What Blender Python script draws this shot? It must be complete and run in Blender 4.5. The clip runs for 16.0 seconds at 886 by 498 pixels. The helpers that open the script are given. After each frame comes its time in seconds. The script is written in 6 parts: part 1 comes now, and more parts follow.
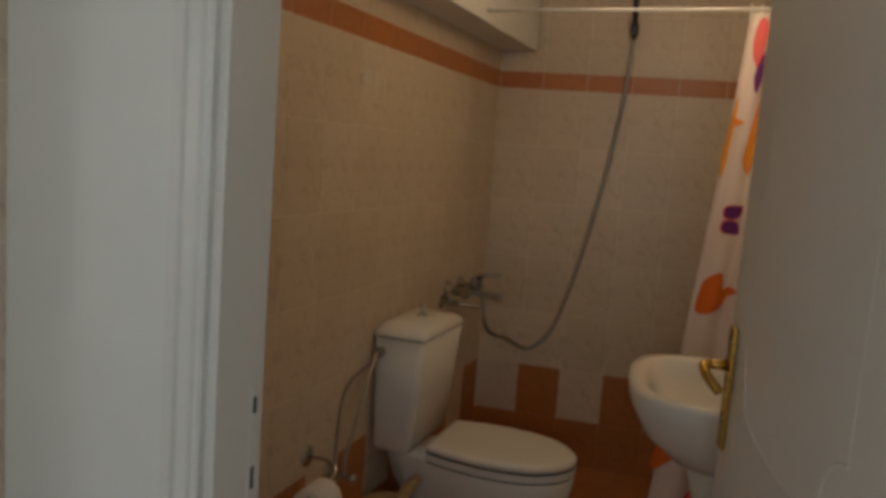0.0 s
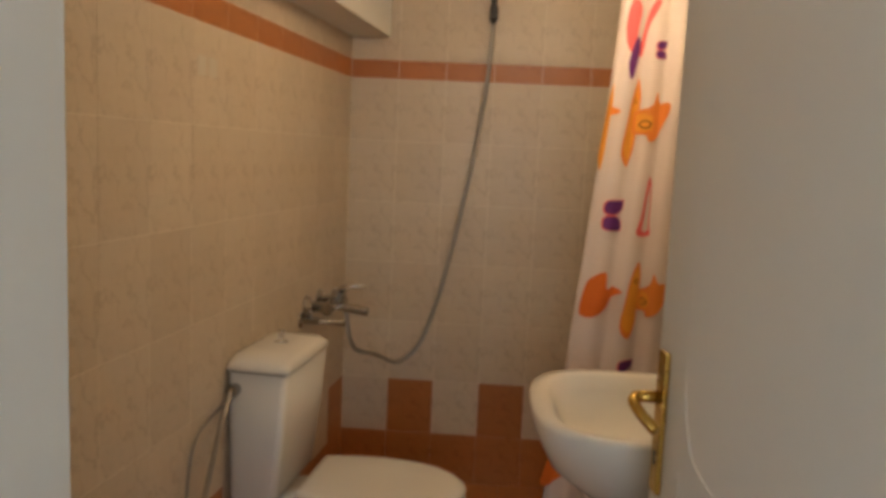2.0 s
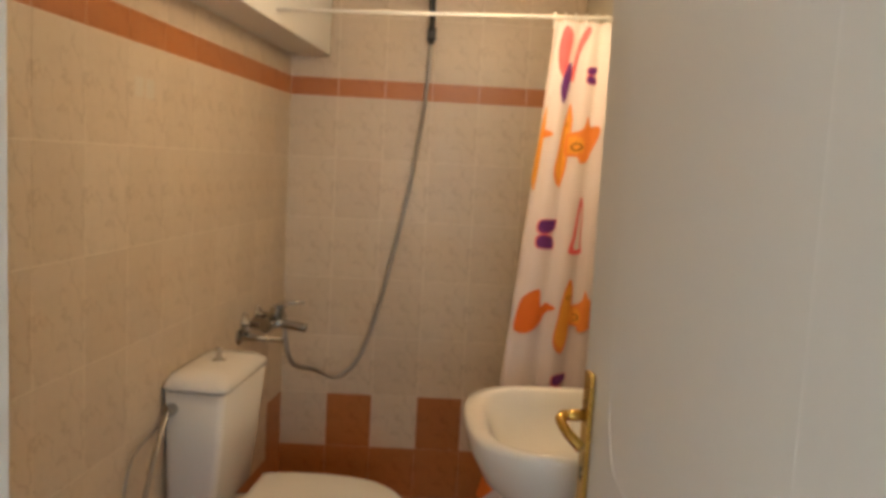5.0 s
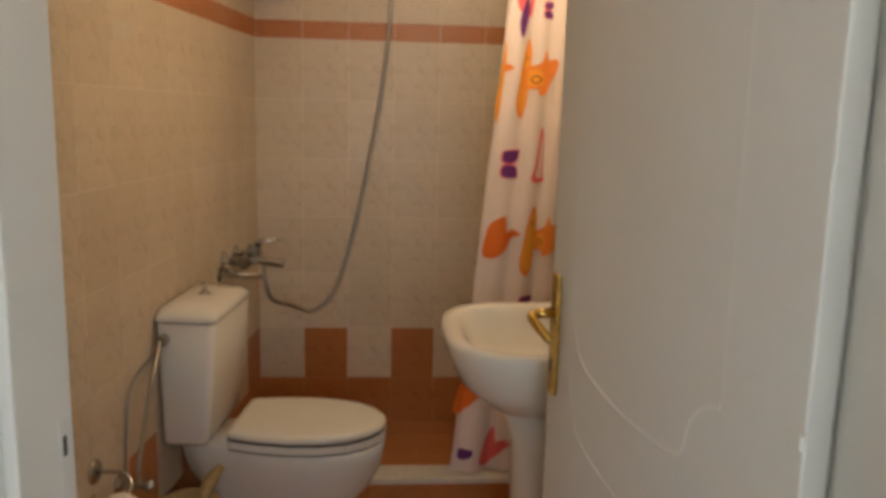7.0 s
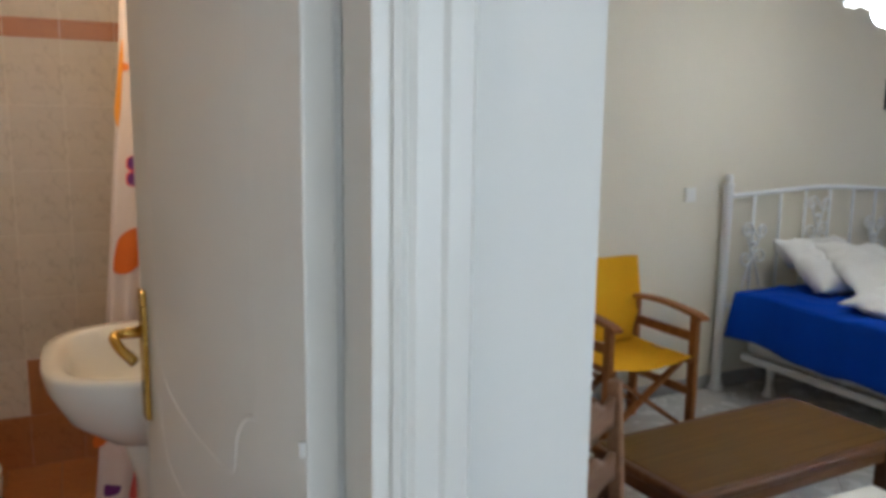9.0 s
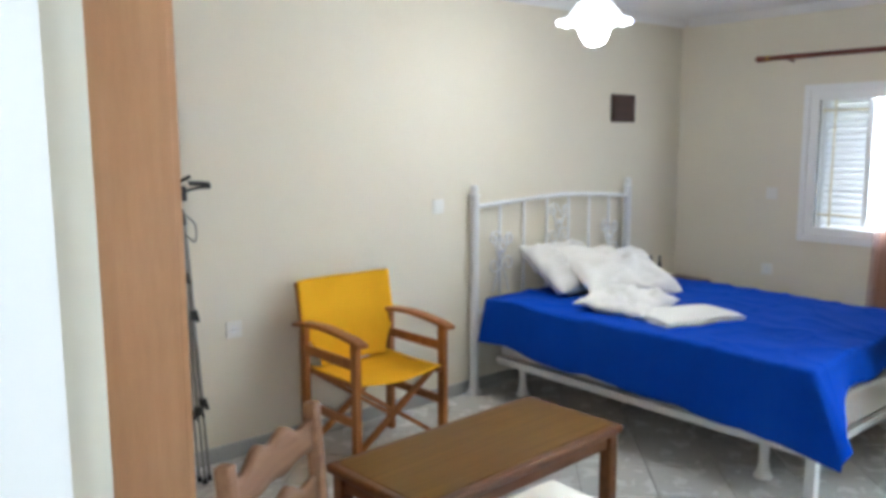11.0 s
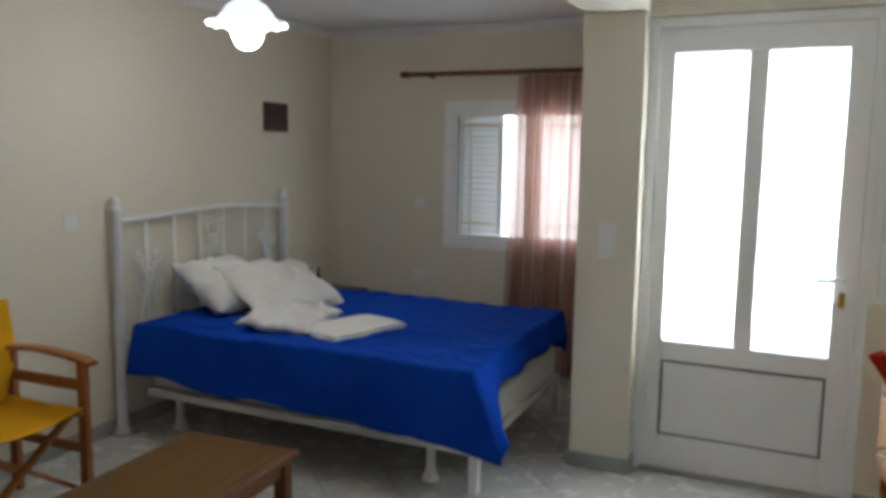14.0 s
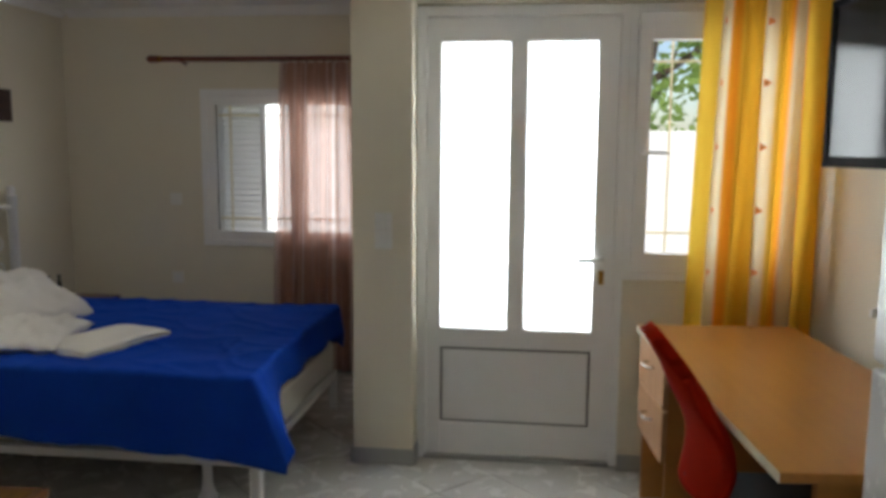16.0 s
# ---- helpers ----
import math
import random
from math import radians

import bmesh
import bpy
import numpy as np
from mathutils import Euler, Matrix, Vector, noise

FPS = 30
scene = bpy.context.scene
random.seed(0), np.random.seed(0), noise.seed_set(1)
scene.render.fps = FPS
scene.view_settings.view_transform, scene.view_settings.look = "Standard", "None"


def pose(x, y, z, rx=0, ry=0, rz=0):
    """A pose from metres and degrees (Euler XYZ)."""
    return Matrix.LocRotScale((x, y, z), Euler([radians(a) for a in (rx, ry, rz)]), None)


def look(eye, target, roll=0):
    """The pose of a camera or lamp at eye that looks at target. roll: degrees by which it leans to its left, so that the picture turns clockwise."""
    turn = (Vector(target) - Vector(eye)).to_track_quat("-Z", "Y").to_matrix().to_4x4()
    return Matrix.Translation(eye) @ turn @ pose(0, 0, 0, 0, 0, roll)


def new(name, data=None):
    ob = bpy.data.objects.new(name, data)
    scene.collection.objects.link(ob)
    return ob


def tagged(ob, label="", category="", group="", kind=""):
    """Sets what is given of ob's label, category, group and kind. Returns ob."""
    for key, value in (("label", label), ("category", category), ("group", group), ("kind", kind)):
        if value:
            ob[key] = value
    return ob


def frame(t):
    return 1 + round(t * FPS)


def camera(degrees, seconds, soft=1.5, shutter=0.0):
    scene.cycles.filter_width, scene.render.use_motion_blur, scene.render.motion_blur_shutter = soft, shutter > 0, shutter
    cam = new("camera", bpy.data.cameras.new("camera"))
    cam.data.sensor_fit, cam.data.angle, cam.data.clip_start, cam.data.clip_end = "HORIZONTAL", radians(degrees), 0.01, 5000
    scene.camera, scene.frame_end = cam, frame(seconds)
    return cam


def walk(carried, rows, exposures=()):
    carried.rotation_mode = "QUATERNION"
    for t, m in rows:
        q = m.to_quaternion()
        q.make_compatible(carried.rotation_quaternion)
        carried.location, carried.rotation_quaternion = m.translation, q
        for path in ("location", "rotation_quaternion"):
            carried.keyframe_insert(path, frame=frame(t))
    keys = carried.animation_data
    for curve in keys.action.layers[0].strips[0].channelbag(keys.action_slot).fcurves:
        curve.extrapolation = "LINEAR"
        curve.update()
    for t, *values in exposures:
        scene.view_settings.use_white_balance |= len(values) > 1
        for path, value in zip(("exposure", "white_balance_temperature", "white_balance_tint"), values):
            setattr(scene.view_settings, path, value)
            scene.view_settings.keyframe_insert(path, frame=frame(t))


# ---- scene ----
cam = camera(59.0, 16.0, soft=4.0)
PATH = [
    (0, (-0.137, -0.22, 1.514), (-0.63, 1.703, 1.27), 4.3),
    (0.5, (-0.182, -0.191, 1.518), (-0.458, 1.776, 1.278), 3.6),
    (1, (-0.197, -0.119, 1.526), (-0.397, 1.855, 1.273), 3.4),
    (1.5, (-0.216, 0.001, 1.536), (-0.412, 1.974, 1.274), 3.5),
    (2, (-0.261, 0.088, 1.529), (-0.367, 2.071, 1.289), 2.6),
    (2.5, (-0.293, 0.125, 1.545), (-0.235, 2.112, 1.322), 2.5),
    (3, (-0.263, 0.121, 1.556), (-0.072, 2.102, 1.351), 3.7),
    (3.5, (-0.247, 0.102, 1.548), (0.041, 2.07, 1.337), 2.3),
    (4, (-0.234, 0.096, 1.545), (-0.027, 2.072, 1.313), 2.4),
    (4.5, (-0.24, 0.079, 1.573), (-0.197, 2.069, 1.374), 3.1),
    (7, (-0.293, -0.109, 1.524), (-0.143, 1.857, 1.186), 1.4),
    (7.5, (-0.249, -0.098, 1.529), (0.078, 1.847, 1.197), 1.5),
    (8, (-0.204, -0.092, 1.523), (0.282, 1.821, 1.2), 0.7),
    (8.5, (-0.145, -0.1, 1.525), (0.521, 1.757, 1.2), 0.4),
    (9, (-0.054, -0.108, 1.524), (0.797, 1.674, 1.207), 0.7),
    (9.2, (-0.025, -0.119, 1.519), (0.883, 1.637, 1.22), 0.7),
    (11.3, (0.242, -0.207, 1.524), (1.565, 1.269, 1.254), -0.3),
    (11.5, (0.264, -0.212, 1.525), (1.616, 1.238, 1.263), -0.3),
    (12, (0.313, -0.229, 1.533), (1.749, 1.143, 1.295), 0.3),
    (12.5, (0.323, -0.193, 1.54), (1.929, 0.975, 1.306), -0.9),
    (13, (0.277, -0.124, 1.547), (2.01, 0.852, 1.337), -0.5),
    (13.5, (0.256, -0.076, 1.539), (2.049, 0.786, 1.337), 0.2),
    (14, (0.32, -0.03, 1.527), (2.128, 0.789, 1.279), 0.9),
    (14.5, (0.397, -0.015, 1.518), (2.22, 0.773, 1.285), 0.3),
    (15, (0.44, 0.021, 1.497), (2.323, 0.644, 1.243), 1.0),
    (15.5, (0.439, 0.074, 1.507), (2.381, 0.475, 1.246), -0.3),
    (16, (0.428, 0.079, 1.506), (2.397, 0.312, 1.249), 0.4),
]
EXPOSURES = [(0, -0.27, 6500, 10), (0.5, 0.02, 6500, 10), (1, 0.30, 6500, 10), (1.5, 0.52, 6500, 10), (2, 0.72, 6500, 10), (2.5, 0.95, 6500, 10), (3.5, 1.13, 6500, 10), (4.5, 1.12, 6500, 10),
             (7, 0.82, 6450, 10), (8, 0.85, 6350, 10), (9, 0.78, 5750, 9), (9.2, 0.85, 5700, 9), (11.3, 1.74, 5650, 8), (12, 1.82, 5650, 8), (12.5, 1.64, 5700, 8), (13, 1.25, 5900, 9),
             (13.5, 0.85, 5950, 9), (14, 0.42, 6000, 9), (14.5, 0.32, 6050, 9), (15, 0.15, 6200, 10), (15.5, 0.05, 6400, 10), (16, 0.0, 6500, 10)]
walk(cam, [(t, look(eye, target, roll)) for t, eye, target, roll in PATH], EXPOSURES)

# ---- world, sun, large lights ----
world = bpy.data.worlds.new("sky_world")
scene.world = world
world.use_nodes = True
wn = world.node_tree.nodes
wl = world.node_tree.links
sky = wn.new("ShaderNodeTexSky")
sky.sky_type = "NISHITA"
sky.sun_disc = False
sky.sun_elevation = radians(58)
sky.sun_rotation = radians(304)
wn["Background"].inputs["Strength"].default_value = 0.15
wl.new(sky.outputs["Color"], wn["Background"].inputs["Color"])


CEIL_Z = 2.39


def lamp(name, kind, energy, color, m, size=0.1, size_y=0.0, spread=180):
    data = bpy.data.lights.new(name, kind)
    data.energy = energy
    data.color = color
    if kind == "AREA":
        data.shape = "RECTANGLE"
        data.size, data.size_y = size, size_y or size
        data.spread = radians(spread)
    elif kind == "SUN":
        data.angle = radians(0.53)
    else:
        data.shadow_soft_size = size
    ob = new(name, data)
    ob.matrix_world = m
    return ob


lamp("sun", "SUN", 5.0, (1.0, 0.95, 0.87), look((-6, 4, 9), (0, 0, 0)))
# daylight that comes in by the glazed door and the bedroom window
lamp("door_daylight", "AREA", 34, (0.93, 0.97, 1.0), look((4.30, 0.16, 1.32), (0.0, 0.16, 1.1)), 0.80, 1.40)
lamp("window_daylight", "AREA", 5, (0.90, 0.96, 1.0), look((5.62, 1.62, 1.36), (2.0, 1.8, 0.9)), 0.55, 0.9)
lamp("bath_globe_light", "POINT", 5.5, (1.0, 0.74, 0.46), Matrix.Translation((-0.02, 2.20, CEIL_Z - 0.23)), 0.07)
lamp("pendant_light", "POINT", 5.2, (1.0, 0.96, 0.88), Matrix.Translation((3.19, 2.235, 1.93)), 0.07)
# fill for the hall and doorway, from an added window out of view
lamp("hall_fill_light", "AREA", 6.1, (0.85, 0.94, 1.0), look((-0.05, -1.20, 1.52), (-1.2, 1.0, 1.35)), 0.85, 0.8)
# weaker fill on the open bathroom door, from a made-up end window
lamp("end_fill_light", "AREA", 2.2, (1.0, 0.98, 0.95), look((-2.14, -0.50, 1.52), (0.0, 0.3, 1.35)), 0.45, 0.8)
lamp("side_daylight", "AREA", 3.4, (0.95, 0.98, 1.0), look((4.20, -0.88, 1.52), (2.0, -0.88, 1.2)), 0.34, 0.9)

# ---- materials ----
def rgb(r, g, b):
    return (r, g, b, 1.0)


class Mat:
    """A principled node material that is built up step by step."""

    def __init__(self, name, color, rough=0.5, metal=0.0, spec=0.5):
        self.m = bpy.data.materials.new(name)
        self.m.use_nodes = True
        self.n, self.l = self.m.node_tree.nodes, self.m.node_tree.links
        self.b = self.n["Principled BSDF"]
        self.b.inputs["Base Color"].default_value = rgb(*color)
        self.b.inputs["Roughness"].default_value = rough
        self.b.inputs["Metallic"].default_value = metal
        self.b.inputs["Specular IOR Level"].default_value = spec
        self.color = None
        self.base = color
        self.coords = self.n.new("ShaderNodeTexCoord").outputs["Object"]

    def noise(self, scale, detail=4.0, stretch=(1, 1, 1), rough=0.55):
        mp = self.n.new("ShaderNodeMapping")
        mp.inputs["Scale"].default_value = stretch
        self.l.new(self.coords, mp.inputs["Vector"])
        t = self.n.new("ShaderNodeTexNoise")
        t.inputs["Scale"].default_value = scale
        t.inputs["Detail"].default_value = detail
        t.inputs["Roughness"].default_value = rough
        self.l.new(mp.outputs["Vector"], t.inputs["Vector"])
        return t.outputs["Fac"]

    def ramp(self, fac, lo, hi):
        r = self.n.new("ShaderNodeMapRange")
        r.inputs["From Min"].default_value, r.inputs["From Max"].default_value = lo, hi
        self.l.new(fac, r.inputs["Value"])
        return r.outputs["Result"]

    def math(self, op, a, b):
        n = self.n.new("ShaderNodeMath")
        n.operation = op
        for i, v in enumerate((a, b)):
            if isinstance(v, (int, float)):
                n.inputs[i].default_value = v
            else:
                self.l.new(v, n.inputs[i])
        return n.outputs[0]

    def tint(self, fac, color, amount=1.0):
        """Mix a colour over the base by fac times amount."""
        if amount != 1.0:
            fac = self.math("MULTIPLY", fac, amount)
        mix = self.n.new("ShaderNodeMix")
        mix.data_type = "RGBA"
        self.l.new(fac, mix.inputs["Factor"])
        if self.color is None:
            mix.inputs["A"].default_value = rgb(*self.base)
        else:
            self.l.new(self.color, mix.inputs["A"])
        mix.inputs["B"].default_value = rgb(*color)
        self.color = mix.outputs["Result"]
        self.l.new(self.color, self.b.inputs["Base Color"])
        return self

    def random(self, color, amount):
        info = self.n.new("ShaderNodeObjectInfo")
        return self.tint(info.outputs["Random"], color, amount)

    def bump(self, height, strength=0.2, distance=0.002):
        bp = self.n.new("ShaderNodeBump")
        bp.inputs["Strength"].default_value = strength
        bp.inputs["Distance"].default_value = distance
        self.l.new(height, bp.inputs["Height"])
        self.l.new(bp.outputs["Normal"], self.b.inputs["Normal"])
        return self

    def gloss(self, fac, lo, hi):
        r = self.n.new("ShaderNodeMapRange")
        r.inputs["To Min"].default_value, r.inputs["To Max"].default_value = lo, hi
        self.l.new(fac, r.inputs["Value"])
        self.l.new(r.outputs["Result"], self.b.inputs["Roughness"])
        return self


def plaster(name, color, stain):
    m = Mat(name, color, 0.7, spec=0.25)
    m.tint(m.ramp(m.noise(1.3, 3), 0.45, 0.75), stain, 0.35)
    m.tint(m.ramp(m.noise(9, 6), 0.5, 0.8), stain, 0.18)
    return m.bump(m.noise(90, 4), 0.12, 0.002).m


def wood(name, color, dark, rough=0.35, grain=(1, 14, 14), scale=3.0, spec=0.5, relief=0.1):
    m = Mat(name, color, rough, spec=spec)
    m.tint(m.ramp(m.noise(scale, 6, grain, 0.65), 0.35, 0.7), dark, 0.75)
    m.tint(m.ramp(m.noise(scale * 6, 5, grain, 0.7), 0.5, 0.75), dark, 0.45)
    m.gloss(m.noise(5, 3), rough - 0.03, rough + 0.06)
    return m.bump(m.noise(scale * 8, 4, grain), relief, 0.001).m


def cloth(name, color, dark, rough=0.85, weave=700):
    m = Mat(name, color, rough, spec=0.2)
    m.tint(m.ramp(m.noise(4, 5), 0.4, 0.8), dark, 0.45)
    m.tint(m.ramp(m.noise(weave * 0.3, 2), 0.4, 0.7), dark, 0.25)
    return m.bump(m.noise(weave, 2), 0.25, 0.001).m


def glaze(name, color, vein, rough=0.32, grain=(1, 1, 1)):
    m = Mat(name, color, rough)
    m.random(vein, 0.30)
    m.tint(m.ramp(m.noise(5, 6, (1.0, 1.0, 1.4), 0.7), 0.5, 0.68), vein, 0.30)
    m.tint(m.ramp(m.noise(28, 6, (1, 1, 1.6), 0.75), 0.52, 0.66), vein, 0.32)
    crack = m.math("ABSOLUTE", m.math("SUBTRACT", m.noise(9, 3, (1.3, 1.3, 0.8), 0.5), 0.5), 0.0)
    m.tint(m.ramp(crack, 0.016, 0.003), vein, 0.6)
    m.gloss(m.noise(18, 3), rough - 0.03, rough + 0.12)
    return m.bump(m.noise(40, 4), 0.06, 0.001).m


def smooth(name, color, rough, metal=0.0, dirt=None, amount=0.2):
    m = Mat(name, color, rough, metal)
    m.tint(m.ramp(m.noise(6, 6), 0.5, 0.8), dirt or tuple(c * 0.75 for c in color), amount)
    m.gloss(m.noise(11, 4), max(rough - 0.05, 0.03), rough + 0.08)
    return m.bump(m.noise(60, 3), 0.03, 0.001).m


def gloss_paint(name, color, worn):
    """Brushed-on gloss paint: a soft sheen with faint brush marks along the grain."""
    m = Mat(name, color, 0.36, spec=0.4)
    m.tint(m.ramp(m.noise(1.6, 3), 0.4, 0.8), worn, 0.4)
    return m.bump(m.noise(30, 3, (6, 6, 0.4)), 0.05, 0.001).m


M_TILE = glaze("cream_tile", (0.67, 0.555, 0.42), (0.49, 0.38, 0.26))
M_ORANGE = glaze("terracotta_tile", (0.47, 0.175, 0.05), (0.30, 0.095, 0.022))
M_BAND = glaze("terracotta_border", (0.49, 0.175, 0.048), (0.34, 0.10, 0.024))
M_BFLOOR = glaze("bath_floor_tile", (0.50, 0.19, 0.05), (0.30, 0.09, 0.02))
M_GROUT = plaster("grout", (0.80, 0.70, 0.56), (0.72, 0.62, 0.49))
M_GROUT_FLOOR = plaster("floor_grout", (0.24, 0.22, 0.20), (0.15, 0.14, 0.13))
M_WALL = plaster("cream_wall_paint", (0.745, 0.69, 0.565), (0.695, 0.64, 0.515))
M_HALL = plaster("white_wall_paint", (0.78, 0.762, 0.715), (0.72, 0.70, 0.65))
M_CEIL = plaster("ceiling_paint", (0.80, 0.79, 0.77), (0.74, 0.73, 0.71))
M_GLOSS = gloss_paint("white_gloss_paint", (0.74, 0.715, 0.66), (0.70, 0.67, 0.61))
M_CERAMIC = smooth("white_ceramic", (0.76, 0.72, 0.65), 0.07, 0, (0.74, 0.68, 0.58), 0.12)
M_CHROME = smooth("chrome", (0.48, 0.47, 0.45), 0.11, 1.0, (0.30, 0.28, 0.25), 0.4)
M_HOSE = smooth("steel_hose", (0.40, 0.37, 0.33), 0.34, 1.0, (0.20, 0.185, 0.165), 0.5)
M_BRASS = smooth("brass", (0.62, 0.40, 0.10), 0.24, 1.0, (0.30, 0.18, 0.04), 0.5)
M_PVC = smooth("white_aluminium", (0.86, 0.86, 0.85), 0.35, 0, (0.68, 0.67, 0.63), 0.18)
M_PLASTIC = smooth("white_plastic", (0.79, 0.775, 0.725), 0.35, 0, (0.70, 0.67, 0.60), 0.15)
M_TRIPOD = smooth("grey_metal", (0.26, 0.25, 0.235), 0.38, 0.6, (0.15, 0.145, 0.14), 0.3)
M_BLACK = smooth("black_plastic", (0.02, 0.02, 0.022), 0.35, 0, (0.05, 0.05, 0.05), 0.4)
M_SEAL = smooth("dark_rubber", (0.06, 0.06, 0.06), 0.6)
M_IRON = smooth("white_enamelled_iron", (0.80, 0.80, 0.79), 0.3, 0, (0.66, 0.65, 0.62), 0.22)
M_WALNUT = wood("brown_varnished_wood", (0.17, 0.066, 0.022), (0.075, 0.026, 0.010), 0.34, spec=0.25)
M_TABLE = wood("coffee_table_veneer", (0.19, 0.094, 0.017), (0.10, 0.047, 0.009), 0.34, (0.5, 30, 30), 2.5, 0.12)
M_CHAIR = wood("teak_chair_wood", (0.40, 0.155, 0.040), (0.20, 0.065, 0.016), 0.4, (14, 14, 1), 3.0, 0.35)
M_PINE = wood("worn_brown_wood", (0.32, 0.165, 0.08), (0.19, 0.085, 0.04), 0.5, (1, 12, 12), 3.0)
M_BEECH = wood("beech_veneer", (0.50, 0.215, 0.050), (0.45, 0.188, 0.042), 0.3, (0.6, 16, 16), 2.0, relief=0.015)
M_WARD = wood("pale_wardrobe_veneer", (0.60, 0.33, 0.17), (0.50, 0.26, 0.12), 0.35, (8, 8, 0.7), 3.0)
M_ROD = wood("mahogany_rod", (0.17, 0.035, 0.02), (0.07, 0.014, 0.008), 0.3, (8, 1, 8), 4.0)
M_BLUE = cloth("royal_blue_cotton", (0.010, 0.060, 0.41), (0.005, 0.036, 0.27))
M_YELLOW = cloth("yellow_canvas", (0.80, 0.43, 0.02), (0.64, 0.30, 0.012))
M_RED = cloth("red_fabric", (0.40, 0.018, 0.005), (0.26, 0.009, 0.003))
for dyed in (M_BLUE, M_RED, M_YELLOW):
    dyed.node_tree.nodes["Principled BSDF"].inputs["Specular IOR Level"].default_value = 0.04
M_LINEN = cloth("white_linen", (0.80, 0.78, 0.74), (0.70, 0.68, 0.63))
M_TOWEL = cloth("cream_towelling", (0.80, 0.78, 0.73), (0.68, 0.66, 0.60), 0.95, 320)
M_SHOWER = cloth("white_curtain_film", (0.80, 0.70, 0.66), (0.72, 0.58, 0.54), 0.5)
M_MOTIF_O = cloth("orange_print", (0.84, 0.29, 0.06), (0.74, 0.18, 0.03), 0.5)
M_MOTIF_D = cloth("deep_orange_print", (0.78, 0.19, 0.03), (0.66, 0.12, 0.02), 0.5)
M_MOTIF_Y = cloth("amber_print", (0.88, 0.40, 0.06), (0.80, 0.28, 0.03), 0.5)
M_MOTIF_P = cloth("purple_print", (0.16, 0.035, 0.20), (0.09, 0.02, 0.14), 0.5)
M_MOTIF_R = cloth("pink_print", (0.80, 0.16, 0.16), (0.66, 0.08, 0.10), 0.5)
M_LINE = cloth("brown_print_line", (0.36, 0.12, 0.02), (0.26, 0.08, 0.02), 0.5)
M_PLAQUE = wood("dark_plaque_wood", (0.055, 0.022, 0.014), (0.025, 0.010, 0.007), 0.4)
M_CREAM_TOP = smooth("cream_laminate", (0.78, 0.73, 0.60), 0.3, 0, (0.68, 0.62, 0.48), 0.2)
M_PAPER = cloth("white_paper", (0.82, 0.79, 0.74), (0.72, 0.68, 0.62), 0.95, 200)
M_BASKET = wood("straw", (0.55, 0.38, 0.16), (0.36, 0.22, 0.08), 0.6)
M_FRIDGE = smooth("white_enamel", (0.78, 0.79, 0.80), 0.25, 0, (0.70, 0.71, 0.72), 0.15)
M_BARK = wood("bark", (0.14, 0.10, 0.07), (0.06, 0.04, 0.03), 0.9)
M_GRILLE = smooth("cream_iron", (0.74, 0.64, 0.42), 0.5)
M_PATIO = plaster("whitewash", (0.82, 0.82, 0.80), (0.72, 0.72, 0.70))
# near-black for the shaded gaps of the toilet, and for the bottles
M_GAP_BOTTLE = smooth("gap_shade_bottle", (0.035, 0.03, 0.025), 0.5)


def marble(name, color, vein, rough=0.3):
    m = Mat(name, color, rough)
    m.random(vein, 0.12)
    m.tint(m.ramp(m.noise(4, 8, (1, 1, 1), 0.75), 0.42, 0.68), vein, 0.20)
    m.tint(m.ramp(m.noise(60, 4), 0.55, 0.7), vein, 0.28)
    m.gloss(m.noise(9, 4), rough - 0.08, rough + 0.12)
    return m.bump(m.noise(50, 4), 0.05, 0.001).m


M_FLOOR = marble("grey_floor_tile", (0.58, 0.57, 0.54), (0.42, 0.40, 0.37), 0.24)
M_SKIRT = marble("grey_marble", (0.38, 0.375, 0.36), (0.22, 0.215, 0.21), 0.35)
M_CURB = marble("speckled_marble", (0.66, 0.62, 0.55), (0.36, 0.33, 0.29), 0.35)


def glass(name, color=(1, 1, 1), rough=0.0):
    m = Mat(name, color, rough)
    m.b.inputs["Transmission Weight"].default_value = 1.0
    m.b.inputs["IOR"].default_value = 1.05
    return m.m


M_GLASS = glass("window_glass")


def frosted():
    """Milky glass that scatters the daylight behind it."""
    m = Mat("milky_glass", (0.9, 0.92, 0.92), 0.4)
    tr = m.n.new("ShaderNodeBsdfTranslucent")
    tr.inputs["Color"].default_value = rgb(0.95, 0.97, 0.97)
    mix = m.n.new("ShaderNodeMixShader")
    mix.inputs[0].default_value = 0.9
    m.l.new(m.b.outputs[0], mix.inputs[1])
    m.l.new(tr.outputs[0], mix.inputs[2])
    m.l.new(mix.outputs[0], m.n["Material Output"].inputs["Surface"])
    return m.m


M_FROST = frosted()


